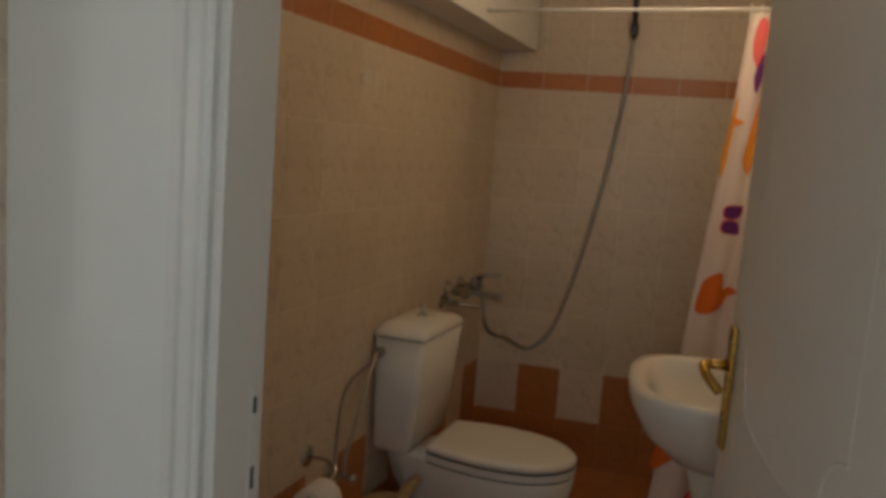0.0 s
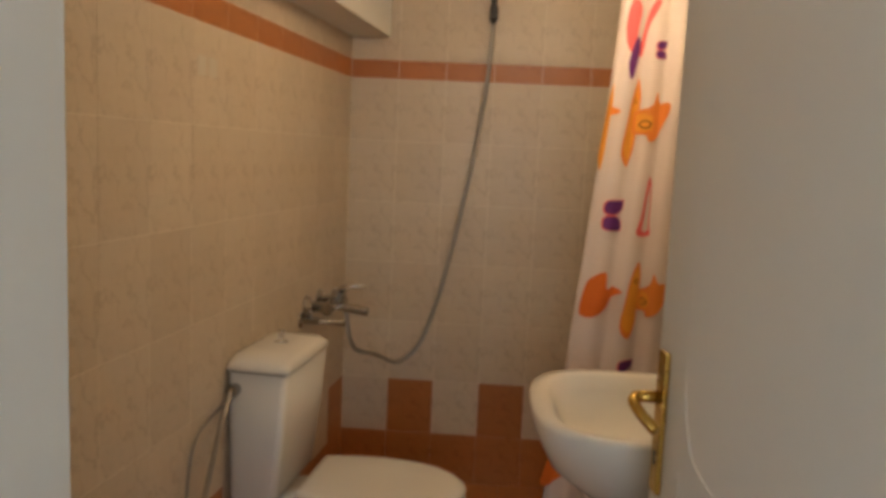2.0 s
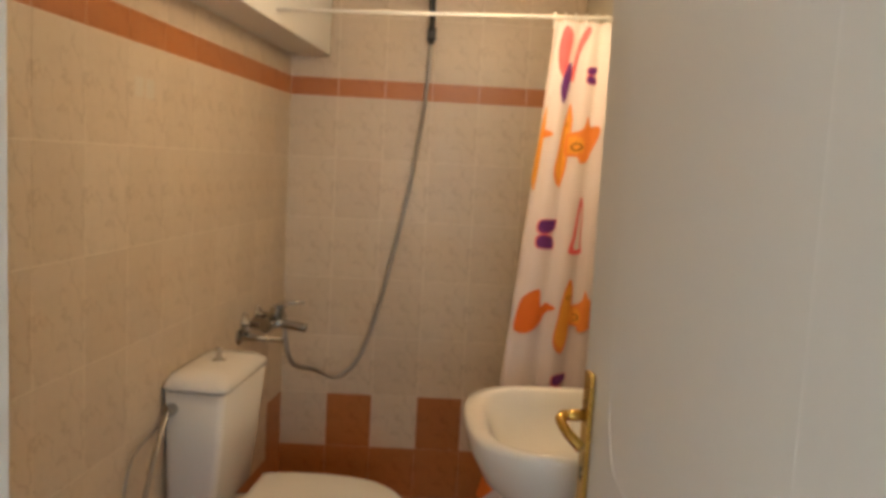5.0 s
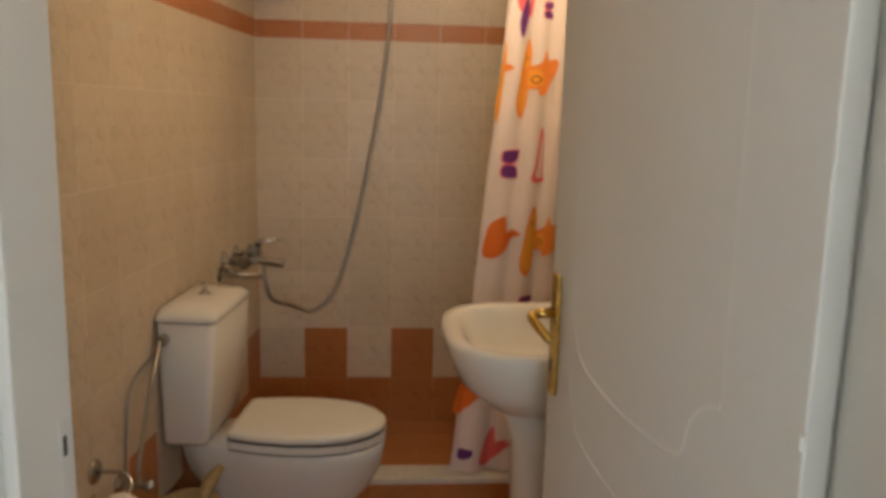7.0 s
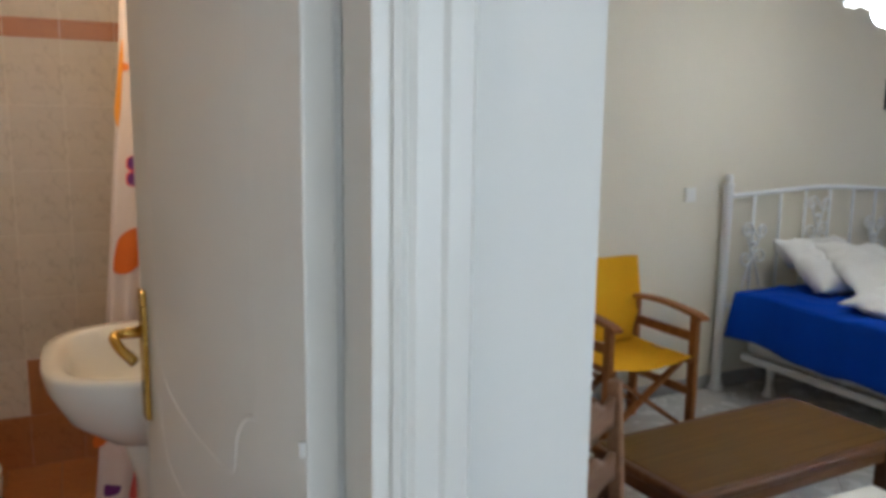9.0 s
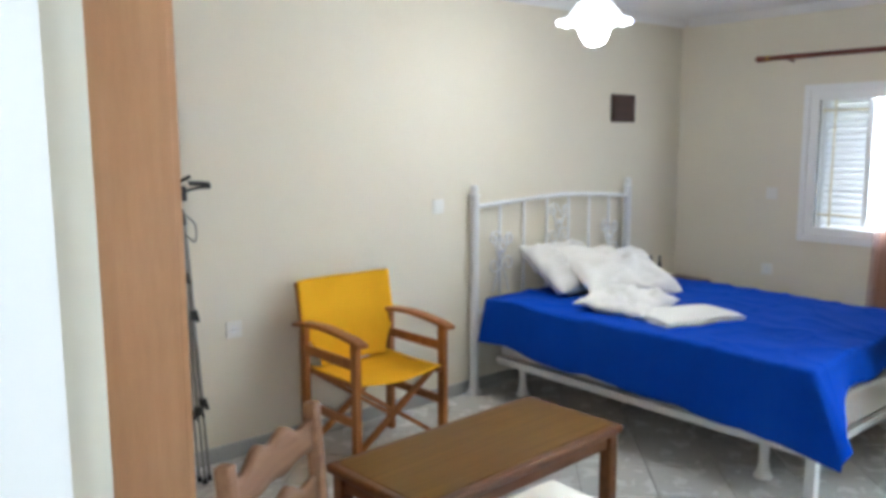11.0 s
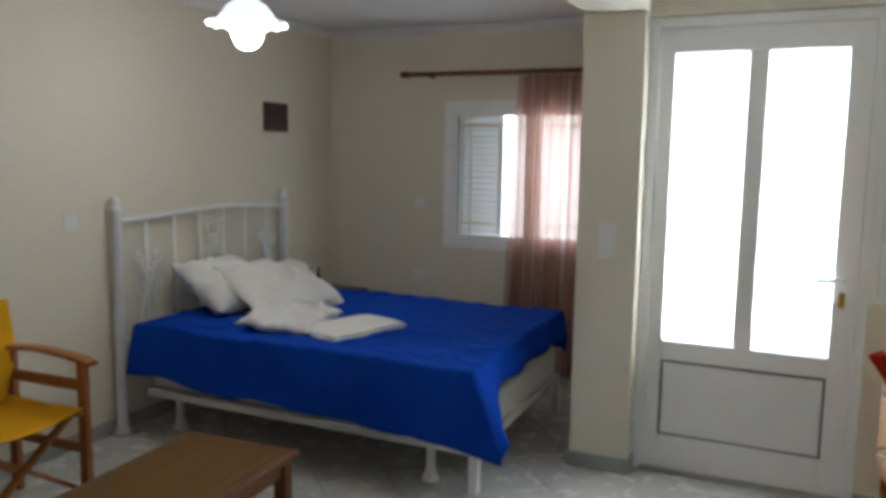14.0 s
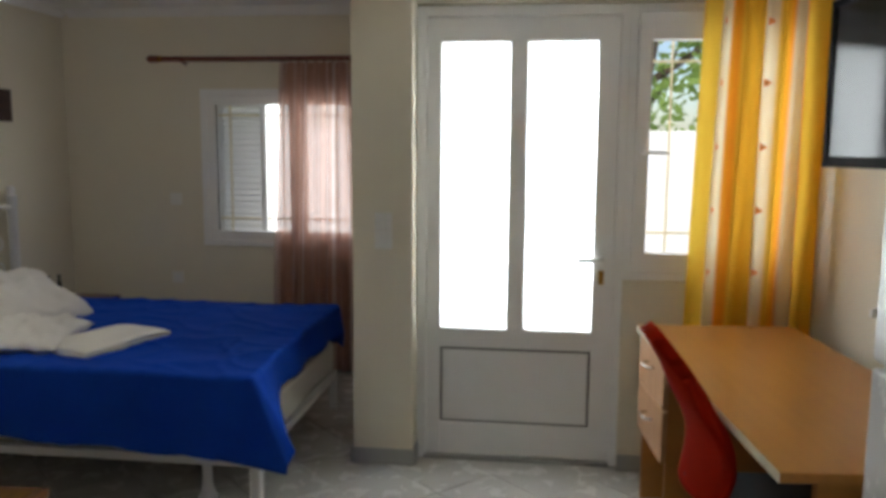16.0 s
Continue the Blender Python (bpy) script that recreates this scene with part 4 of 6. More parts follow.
# plaque
plq = thing("wall_plaque", "small square dark wooden plaque on the cream wall", "plaque")
part("plaque_frame", box(4.605, A_Y - 0.022, 1.642, 4.855, A_Y - 0.002, 1.832, bevel=0.006), M_PLAQUE, plq)
part("plaque_field", box(4.632, A_Y - 0.026, 1.668, 4.828, A_Y - 0.020, 1.806, bevel=0.003), M_PLAQUE, plq)


def wall_box(name, label, category, at, w=0.08, h=0.08, socket=False, rockers=1, group=""):
    """A switch or socket on a wall; local y points out of the wall."""
    ob = thing(name, label, category, at, group)
    part("cover_plate", box(-w / 2, 0, -h / 2, w / 2, 0.009, h / 2, bevel=0.003), M_PLASTIC, ob)
    if socket:
        part("socket_well", lathe(bmesh.new(), [(0.022, 0.0), (0.022, 0.002), (0.019, 0.002), (0.0, 0.001)], pose(0, 0.0085, 0, -90, 0, 0), 24), M_IRON, ob)
        for s in (-1, 1):
            part("pin_hole", rod_between(bmesh.new(), (s * 0.0095, 0.009, 0), (s * 0.0095, 0.0118, 0), 0.003, 0.003, 10), M_SEAL, ob)
    else:
        for k in range(rockers):
            x0 = -w / 2 + 0.012 + k * (w - 0.024) / rockers
            part("rocker", box(x0, 0.006, -h / 2 + 0.012, x0 + (w - 0.024) / rockers - 0.002, 0.013, h / 2 - 0.012, bevel=0.002, m=pose(0, 0, 0, 2, 0, 0)), M_PLASTIC, ob)
    return ob


wall_box("light_switch", "white plastic light switch on the cream wall", "switch", pose(3.058, A_Y, 1.147, 0, 0, 180), group="light switches")
wall_box("wall_socket", "white plastic wall socket near the chair", "socket", pose(1.79, A_Y, 0.632, 0, 0, 180), socket=True, group="wall sockets")
wall_box("light_switch", "white plastic light switch beside the window", "switch", pose(B_X, 2.476, 1.153, 0, 0, 90), group="light switches")
wall_box("wall_socket", "white plastic wall socket under the window", "socket", pose(B_X, 2.482, 0.622, 0, 0, 90), socket=True, group="wall sockets")
wall_box("light_switch", "white plastic double switch on the pillar", "switch", pose(PX, 0.775, 1.165, 0, 0, 90), 0.082, 0.082, rockers=2, group="light switches")
wall_box("light_switch", "white plastic single switch low on the pillar", "switch", pose(PX, 0.775, 1.080, 0, 0, 90), 0.082, 0.082, group="light switches")

# curtain rods
def curtain_rod(label, p, q, r=0.013, rings=(), brackets=()):
    ob = thing("curtain_rod", label, "curtain rod")
    part("pole", rod_between(bmesh.new(), p, q, r, r, 14), M_ROD, ob)
    d = (Vector(q) - Vector(p)).normalized()
    rot = d.to_track_quat("Z", "Y").to_matrix().to_4x4()
    for e, s in ((p, -1), (q, 1)):
        m = Matrix.Translation(e) @ rot @ Matrix.Diagonal((1, 1, s, 1))
        part("finial", lathe(bmesh.new(), [(0.018, -0.012), (0.024, 0.0), (0.017, 0.012), (0.026, 0.034), (0.020, 0.056), (0.0, 0.074)], m, 16), M_ROD, ob, soft=True)
        part("collar", lathe(bmesh.new(), [(0.0185, -0.030), (0.0215, -0.022), (0.0185, -0.014)], m, 16), M_BRASS, ob, soft=True)
    for b in brackets:
        part("bracket", tube(bmesh.new(), [b[0], b[1]], 0.008, 8), M_ROD, ob)
    for c in rings:
        bm = bmesh.new()
        ring = [Vector(c) + Vector((0.020 * math.cos(a), 0, 0.020 * math.sin(a) - 0.006)) for a in (2 * math.pi * i / 18 for i in range(19))]
        part("ring", tube(bm, ring, 0.0028, 6), M_ROD, ob)
    return ob


RX = B_X - 0.085
curtain_rod("mahogany curtain rod above the bedroom window", (RX, 2.535, 2.06), (RX, 0.98, 2.06), r=0.016, rings=[(RX, 1.70 - 0.055 * i, 2.06) for i in range(9)],
            brackets=[((RX, 2.375, 2.048), (B_X, 2.375, 2.035)), ((RX, 1.1, 2.055), (B_X, 1.1, 2.045))])
curtain_rod("mahogany curtain rod above the entrance door", (3.93, 0.58, 2.262), (3.93, -1.10, 2.262), rings=[(3.93, -0.62 - 0.06 * i, 2.262) for i in range(8)],
            brackets=[((3.93, 0.45, 2.258), (D_X - 0.05, 0.45, 2.25)), ((3.93, -0.95, 2.258), (D_X - 0.05, -0.95, 2.25))])


def hang(top_y, bot_y, z0, z1, x, waves, depth, seed=0.0, gather=0.6):
    def f(u, v):
        a, b = top_y[0] + (top_y[1] - top_y[0]) * u, bot_y[0] + (bot_y[1] - bot_y[0]) * u
        k = v ** 0.8
        y = a + (b - a) * k
        ph = u * waves * 2 * math.pi + 0.7 * math.sin(u * 9 + seed) + 0.5 * v * math.sin(u * 5 + seed)
        amp = depth * (gather + (1 - gather) * v)
        return (x + amp * math.sin(ph) + 0.012 * math.sin(u * 23 + v * 4 + seed), y + 0.35 * amp * math.cos(ph), z1 + (z0 - z1) * v)
    return f


sheer = solid("sheer_curtain", grid_sheet(bmesh.new(), 90, 36, hang((1.715, 1.13), (1.80, 1.09), 0.03, 2.035, RX, 7, 0.026, 1.0)), M_SHEER, "dusty pink voile curtain in front of the window", "curtain")
DRAPE_F = hang((-0.625, -1.13), (-0.585, -1.12), 0.55, 2.245, 3.925, 6, 0.036, 2.0)
drape = solid("yellow_curtain", grid_sheet(bmesh.new(), 110, 40, DRAPE_F), M_DRAPE, "yellow and orange striped curtain beside the window", "curtain")
for v in (0.12, 0.27, 0.43, 0.59, 0.75, 0.9):
    for u0 in (0.170, 0.528):
        bm = bmesh.new()
        vs = [bm.verts.new(Vector(DRAPE_F(u0 + 0.017 * math.cos(a) * (1 + 0.3 * math.cos(3 * a)), v + 0.009 * math.sin(a) * (1 + 0.3 * math.cos(3 * a)))) + Vector((-0.005, 0, 0))) for a in (2 * math.pi * i / 14 for i in range(14))]
        c = bm.verts.new(Vector(DRAPE_F(u0, v)) + Vector((-0.006, 0, 0)))
        for i in range(14):
            bm.faces.new((vs[i], vs[(i + 1) % 14], c))
        part("printed_flower", bm, M_MOTIF_O, drape)

# director's chair: local -y is the front
dc = thing("director_chair", "folding wooden chair with a bright yellow canvas seat", "chair", pose(2.335, 2.855, 0, 0, 0, 2) @ Matrix.Diagonal((1.06, 1, 1, 1)))
for s in (-1, 1):
    for y, top in ((-0.215, 0.635), (0.20, 0.640)):
        part("post", box(s * 0.245 - 0.014, y - 0.022, 0, s * 0.245 + 0.014, y + 0.022, top, bevel=0.004), M_CHAIR, dc)
    bm = bmesh.new()
    arm = bend([(s * 0.245, -0.272, 0.628), (s * 0.245, -0.20, 0.645), (s * 0.245, 0.0, 0.662), (s * 0.245, 0.16, 0.655), (s * 0.245, 0.265, 0.640)], 6)
    rows_ = [[bm.verts.new(p + Vector((dx * 0.028, 0, dz * 0.010))) for dx, dz in ((-1, -1), (1, -1), (1, 0.6), (0.8, 1), (-0.8, 1), (-1, 0.6))] for p in arm]
    for ra, rb in zip(rows_, rows_[1:]):
        for i in range(6):
            bm.faces.new((ra[i], ra[(i + 1) % 6], rb[(i + 1) % 6], rb[i]))
    bm.faces.new(rows_[0])
    bm.faces.new(rows_[-1])
    part("armrest", bm, M_CHAIR, dc)
    part("side_rail", box(s * 0.245 - 0.009, -0.20, 0.505, s * 0.245 + 0.009, 0.20, 0.550, bevel=0.003), M_CHAIR, dc)
    part("side_rail", box(s * 0.245 - 0.009, -0.20, 0.235, s * 0.245 + 0.009, 0.20, 0.275, bevel=0.003), M_CHAIR, dc)
    part("seat_rail", box(s * 0.218 - 0.013, -0.23, 0.405, s * 0.218 + 0.013, 0.23, 0.430, bevel=0.004), M_CHAIR, dc)
    part("back_post", bar_between(bmesh.new(), (s * 0.240, 0.205, 0.62), (s * 0.234, 0.265, 0.838), 0.034, 0.018, up=(1, 0, 0)), M_CHAIR, dc)
for y in (-0.17, 0.15):
    part("cross_leg", bar_between(bmesh.new(), (-0.238, y, 0.075), (0.218, y, 0.41), 0.034, 0.018, up=(0, 1, 0)), M_CHAIR, dc)
    part("cross_leg", bar_between(bmesh.new(), (0.238, y + 0.022, 0.075), (-0.218, y + 0.022, 0.41), 0.034, 0.018, up=(0, 1, 0)), M_CHAIR, dc)


def seat_f(u, v):
    x = (u - 0.5) * 0.455
    return (x, -0.225 + 0.43 * v, 0.440 - 0.030 * (1 - (2 * u - 1) ** 2) - 0.006 * math.sin(math.pi * v) + 0.003 * noise.noise(Vector((u * 5, v * 5, 1))))


def back_f(u, v):
    z = 0.435 + 0.422 * v
    half = 0.185 + 0.076 * min(1.0, (v / 0.42)) ** 1.6
    x = (2 * u - 1) * half
    y = 0.150 + 0.080 * v + 0.022 * (1 - (2 * u - 1) ** 2)
    return (x, y, z + 0.004 * noise.noise(Vector((u * 4, v * 4, 7))))


part("canvas_seat", grid_sheet(bmesh.new(), 24, 18, seat_f, 0.004), M_YELLOW, dc, "yellow canvas")
part("canvas_back", grid_sheet(bmesh.new(), 26, 24, back_f, 0.004), M_YELLOW, dc, "yellow canvas")

# coffee table
ct = thing("coffee_table", "low brown varnished wooden coffee table", "table", pose(2.185, 1.905, 0, 0, 0, 3))
TW, TD, TZ = 1.115, 0.52, 0.372
part("tabletop", box(-TW / 2, -TD / 2, TZ - 0.038, TW / 2, TD / 2, TZ - 0.003, bevel=0.013, seg=4), M_WALNUT, ct)
part("top_panel", box(-TW / 2 + 0.035, -TD / 2 + 0.035, TZ - 0.010, TW / 2 - 0.035, TD / 2 - 0.035, TZ, bevel=0.002), M_TABLE, ct, "grained veneer panel")
part("apron", box(-TW / 2 + 0.05, -TD / 2 + 0.035, TZ - 0.10, TW / 2 - 0.05, -TD / 2 + 0.055, TZ - 0.038, bevel=0.003), M_WALNUT, ct)
part("apron", box(-TW / 2 + 0.05, TD / 2 - 0.055, TZ - 0.10, TW / 2 - 0.05, TD / 2 - 0.035, TZ - 0.038, bevel=0.003), M_WALNUT, ct)
part("apron", box(-TW / 2 + 0.035, -TD / 2 + 0.055, TZ - 0.10, -TW / 2 + 0.055, TD / 2 - 0.055, TZ - 0.038, bevel=0.003), M_WALNUT, ct)
part("apron", box(TW / 2 - 0.055, -TD / 2 + 0.055, TZ - 0.10, TW / 2 - 0.035, TD / 2 - 0.055, TZ - 0.038, bevel=0.003), M_WALNUT, ct)
for sx in (-1, 1):
    for sy in (-1, 1):
        x, y = sx * (TW / 2 - 0.045), sy * (TD / 2 - 0.045)
        part("leg", box(x - 0.027, y - 0.027, 0, x + 0.027, y + 0.027, TZ - 0.038, bevel=0.008, seg=3), M_WALNUT, ct)

# ladder-back chair and the table it stands at
lc = thing("dining_chair", "worn brown ladder-back chair with wavy slats", "chair", pose(0.993, 1.199, 0, 0, 0, 34))
for s in (-1, 1):
    part("back_post", bar_between(bmesh.new(), (s * 0.185, 0.035, 0.44), (s * 0.19, 0.065, 0.915), 0.034, 0.034, up=(0, 1, 0), bevel=0.008), M_PINE, lc)
    part("leg", bar_between(bmesh.new(), (s * 0.185, 0.045, 0.0), (s * 0.185, 0.035, 0.45), 0.034, 0.034, up=(0, 1, 0), bevel=0.006), M_PINE, lc)
    part("leg", bar_between(bmesh.new(), (s * 0.19, -0.37, 0.0), (s * 0.19, -0.37, 0.43), 0.036, 0.036, up=(0, 1, 0), bevel=0.006), M_PINE, lc)
    part("stretcher", rod_between(bmesh.new(), (s * 0.187, -0.36, 0.2), (s * 0.187, 0.03, 0.2), 0.011), M_PINE, lc)
part("seat", box(-0.205, -0.40, 0.43, 0.205, 0.02, 0.455, bevel=0.010, seg=3), M_PINE, lc)
for z, h in ((0.835, 0.060), (0.70, 0.055), (0.57, 0.05)):
    def slat_f(u, v, z=z, h=h):
        x = (u - 0.5) * 0.35
        w = 0.011 * math.cos(u * 2 * math.pi * 3) + 0.028 * math.sin(math.pi * u)
        y = 0.058 + (z - 0.87) * 0.06 + 0.012 * math.sin(math.pi * u)
        return (x, y, z - h / 2 + (h + w) * v - w * 0.35 * (1 - v))
    part("slat", grid_sheet(bmesh.new(), 36, 4, slat_f, 0.016), M_PINE, lc)

dt = thing("dining_table", "small table with a plain cream top", "table")
part("tabletop", box(0.86, 0.22, 0.735, 1.487, 0.935, 0.76, bevel=0.006), M_CREAM_TOP, dt)
for x in (0.90, 1.445):
    for y in (0.26, 0.895):
        part("leg", box(x - 0.02, y - 0.02, 0, x + 0.02, y + 0.02, 0.735, bevel=0.004), M_PINE, dt)

# folded camera tripod leaning by the wall
tr = thing("tripod", "folded grey metal camera tripod with a black head", "tripod", pose(1.545, 3.06, 0, 1.5, -0.4, -20))
for (dx, dy), hi, lo in (((0.0, -0.016), 0.23, 0.72), ((0.019, 0.010), 0.37, 0.70), ((-0.019, 0.010), 0.38, 0.74)):
    top = (dx * 0.8 - 0.05, dy * 0.8, 1.225)
    foot = (dx * 1.2, dy * 1.2, 0.0)
    def on(t, top=top, foot=foot):
        return Vector(top).lerp(Vector(foot), t)
    lg = part("leg", rod_between(bmesh.new(), on(0), on(hi), 0.0120, 0.0120, 12), M_TRIPOD, tr, "grey metal leg")
    part("leg_section", rod_between(bmesh.new(), on(hi - 0.01), on(lo), 0.0090, 0.0090, 12), M_TRIPOD, lg)
    part("leg_section", rod_between(bmesh.new(), on(lo - 0.01), on(0.985), 0.0060, 0.0060, 12), M_TRIPOD, lg)
    for t, r in ((hi, 0.0165), (lo, 0.0130)):
        cl = part("leg_clamp", rod_between(bmesh.new(), on(t - 0.018), on(t + 0.018), r, r, 12), M_BLACK, lg)
        part("clamp_lever", bar_between(bmesh.new(), on(t - 0.016) + Vector((0.012, -r, 0)), on(t + 0.022) + Vector((0.020, -r, 0)), 0.010, 0.006), M_BLACK, cl)
    part("rubber_foot", rod_between(bmesh.new(), on(0.98), on(1.0), 0.0095, 0.0115, 12), M_BLACK, lg)
part("crown", rod_between(bmesh.new(), (-0.048, 0, 1.17), (-0.052, 0, 1.235), 0.032, 0.026, 16), M_BLACK, tr)
part("column", rod_between(bmesh.new(), (-0.05, 0, 1.22), (-0.055, 0, 1.30), 0.012), M_BLACK, tr)
part("head", box(-0.092, -0.034, 1.272, -0.012, 0.034, 1.335, bevel=0.010), M_BLACK, tr)
part("quick_clamp", bar_between(bmesh.new(), (-0.055, -0.02, 1.345), (0.005, -0.035, 1.378), 0.016, 0.008), M_BLACK, tr)
part("camera_plate", box(-0.098, -0.03, 1.335, -0.010, 0.03, 1.352, bevel=0.004, m=pose(0, 0, 0, 0, 4, 0)), M_BLACK, tr)
part("pan_handle", tube(bmesh.new(), [(-0.03, 0, 1.31), (0.03, -0.01, 1.325), (0.085, -0.02, 1.333)], [0.006, 0.006, 0.011], 10), M_BLACK, tr)
part("side_knob", rod_between(bmesh.new(), (-0.05, -0.028, 1.30), (-0.05, -0.062, 1.30), 0.011, 0.013), M_BLACK, tr)
part("strap", tube(bmesh.new(), bend([(-0.03, -0.02, 1.22), (0.015, -0.03, 1.17), (0.010, -0.03, 1.10), (-0.025, -0.02, 1.13)], 6), 0.003, 6), M_BLACK, tr)

# wardrobe
wd = thing("wardrobe", "tall pale beech-veneered wardrobe", "wardrobe")
WX0, WX1, WY0, WY1, WZ = 0.456, 1.003, 1.80, 3.20, 2.22
part("side_panel", box(WX0, WY0, 0.06, WX1 - 0.02, WY0 + 0.02, WZ, bevel=0.002), M_WARD, wd)
part("side_panel", box(WX0, WY1 - 0.02, 0.06, WX1 - 0.02, WY1, WZ, bevel=0.002), M_WARD, wd)
part("top_panel", box(WX0, WY0 + 0.02, WZ - 0.02, WX1 - 0.02, WY1 - 0.02, WZ), M_WARD, wd)
part("plinth", box(WX0, WY0 + 0.005, 0, WX1 - 0.04, WY1 - 0.005, 0.06), M_WARD, wd)
part("back_panel", box(WX0, WY0 + 0.02, 0.06, WX0 + 0.008, WY1 - 0.02, WZ - 0.02), M_WARD, wd)
for k in range(3):
    y0 = WY0 + 0.002 + k * (WY1 - WY0) / 3
    d = part("wardrobe_door", box(WX1 - 0.019, y0, 0.065, WX1, y0 + (WY1 - WY0) / 3 - 0.004, WZ, bevel=0.002), M_WARD, wd)
    part("knob", lathe(bmesh.new(), [(0.006, 0), (0.006, 0.012), (0.013, 0.020), (0.0, 0.027)], pose(WX1, y0 + (0.05 if k else 0.40), 1.05, 0, 90, 0), 14), M_CHROME, d, soft=True)

# ---- desk corner ----
DK = pose(3.79, -0.365, 0, 0, 0, 5)
desk = thing("desk", "orange-brown beech-veneered desk with two drawers", "desk", DK)
DL, DD, DZ = 1.545, 0.655, 0.76
part("desktop", box(-DL, -DD, DZ - 0.026, 0, 0, DZ, bevel=0.002), M_BEECH, desk)
part("edge_band", box(-DL, 0.0, DZ - 0.026, 0, 0.002, DZ - 0.001), M_CREAM_TOP, desk, "pale worn front edge")
part("side_panel", box(-0.045, -DD + 0.02, 0, -0.025, -0.03, DZ - 0.026), M_BEECH, desk)
part("side_panel", box(-0.43, -DD + 0.02, 0, -0.41, -0.03, DZ - 0.026), M_BEECH, desk)
part("side_panel", box(-DL + 0.03, -DD + 0.02, 0, -DL + 0.052, -0.10, DZ - 0.026), M_BEECH, desk)
part("back_panel", box(-DL + 0.052, -DD + 0.02, 0.35, -0.43, -DD + 0.036, DZ - 0.026), M_BEECH, desk)
part("pedestal_back", box(-0.41, -DD + 0.02, 0.0, -0.045, -0.20, 0.30), M_BEECH, desk)
for z0, z1 in ((0.525, 0.728), (0.315, 0.518)):
    d = part("drawer", box(-0.432, -0.03, z0, -0.023, -0.010, z1, bevel=0.002), M_WARD, desk, "pale veneer drawer front")
    zc = (z0 + z1) / 2 + 0.02
    part("handle", tube(bmesh.new(), bend([(-0.275, -0.012, zc), (-0.268, 0.014, zc), (-0.228, 0.022, zc), (-0.188, 0.014, zc), (-0.181, -0.012, zc)], 6), 0.0055, 8), M_CHROME, d, "silvery bow handle", soft=True)

rc = thing("desk_chair", "red fabric swivel chair pushed up to the desk", "chair", pose(2.745, -0.545, 0.0, 0, 0, 4))


def red_f(u, v):
    a = 2 * u - 1
    half = 0.185 * (1 - 0.55 * max(0, v - 0.62) ** 1.3 / 0.284) * (0.82 + 0.18 * min(1, v * 5))
    half = max(half, 0.086) * (1 - 0.22 * math.exp(-((v - 0.79) / 0.06) ** 2))
    lean = 0.10 + 0.145 * v ** 2.6
    z = 0.50 + 0.505 * v - 0.05 * abs(a) ** 3 * v ** 3
    return (a * half, lean + 0.035 * (1 - a * a) - 0.03 * math.sin(math.pi * min(1, v * 1.6)), z)


part("backrest", grid_sheet(bmesh.new(), 26, 30, red_f, 0.04), M_RED, rc, "red padded backrest")
part("seat", box(-0.22, -0.34, 0.40, 0.22, 0.10, 0.47, bevel=0.03, seg=4), M_SEAL, rc, "dark seat")
part("back_bracket", bar_between(bmesh.new(), (0, 0.02, 0.40), (0, 0.145, 0.56), 0.05, 0.012), M_BLACK, rc)
part("gas_column", rod_between(bmesh.new(), (0, -0.12, 0.08), (0, -0.12, 0.40), 0.025, 0.022), M_BLACK, rc)
for k in range(5):
    a = 2 * math.pi * k / 5 + 0.3
    f = part("foot", bar_between(bmesh.new(), (0, -0.12, 0.10), (0.25 * math.cos(a), -0.12 + 0.25 * math.sin(a), 0.065), 0.035, 0.03), M_BLACK, rc)
    part("castor", rod_between(bmesh.new(), (0.25 * math.cos(a) - 0.012, -0.12 + 0.25 * math.sin(a), 0.028), (0.25 * math.cos(a) + 0.012, -0.12 + 0.25 * math.sin(a), 0.028), 0.027, 0.027, 16), M_BLACK, f)

tv = thing("television", "flat black television hung on the wall", "television", pose(2.90, S_Y + 0.126, 1.73, 0, 0, 12))
part("casing", box(-0.44, -0.03, -0.28, 0.44, 0.022, 0.28, bevel=0.008), M_BLACK, tv)
part("screen", box(-0.418, 0.021, -0.245, 0.418, 0.0245, 0.255), M_SCREEN, tv, "dark glossy screen")
for x0, z0, x1, z1 in ((-0.442, -0.282, 0.442, -0.246), (-0.442, 0.256, 0.442, 0.282), (-0.442, -0.246, -0.419, 0.256), (0.419, -0.246, 0.442, 0.256)):
    part("bezel", box(x0, 0.016, z0, x1, 0.032, z1, bevel=0.003), M_BEZEL, tv)
part("wall_bracket", box(-0.08, -0.110, -0.12, 0.08, -0.03, 0.12), M_BLACK, tv)

fr = thing("fridge", "white fridge with a freezer door above", "fridge")
FX0, FX1, FY0, FY1 = 1.66, 2.20, S_Y + 0.02, -0.66
part("body", box(FX0, FY0, 0.03, FX1, FY1 - 0.055, 1.42, bevel=0.008), M_FRIDGE, fr)
d1 = part("fridge_door", box(FX0, FY1 - 0.05, 0.06, FX1, FY1, 1.035, bevel=0.012, seg=3), M_FRIDGE, fr)
d2 = part("freezer_door", box(FX0, FY1 - 0.05, 1.05, FX1, FY1, 1.42, bevel=0.012, seg=3), M_FRIDGE, fr)
part("handle", box(FX0 + 0.03, FY1 - 0.002, 0.82, FX0 + 0.06, FY1 + 0.03, 1.02, bevel=0.006), M_FRIDGE, d1)
part("handle", box(FX0 + 0.03, FY1 - 0.002, 1.07, FX0 + 0.06, FY1 + 0.03, 1.22, bevel=0.006), M_FRIDGE, d2)
part("plinth", box(FX0 + 0.02, FY0, 0, FX1 - 0.02, FY1 - 0.08, 0.03), M_BLACK, fr)
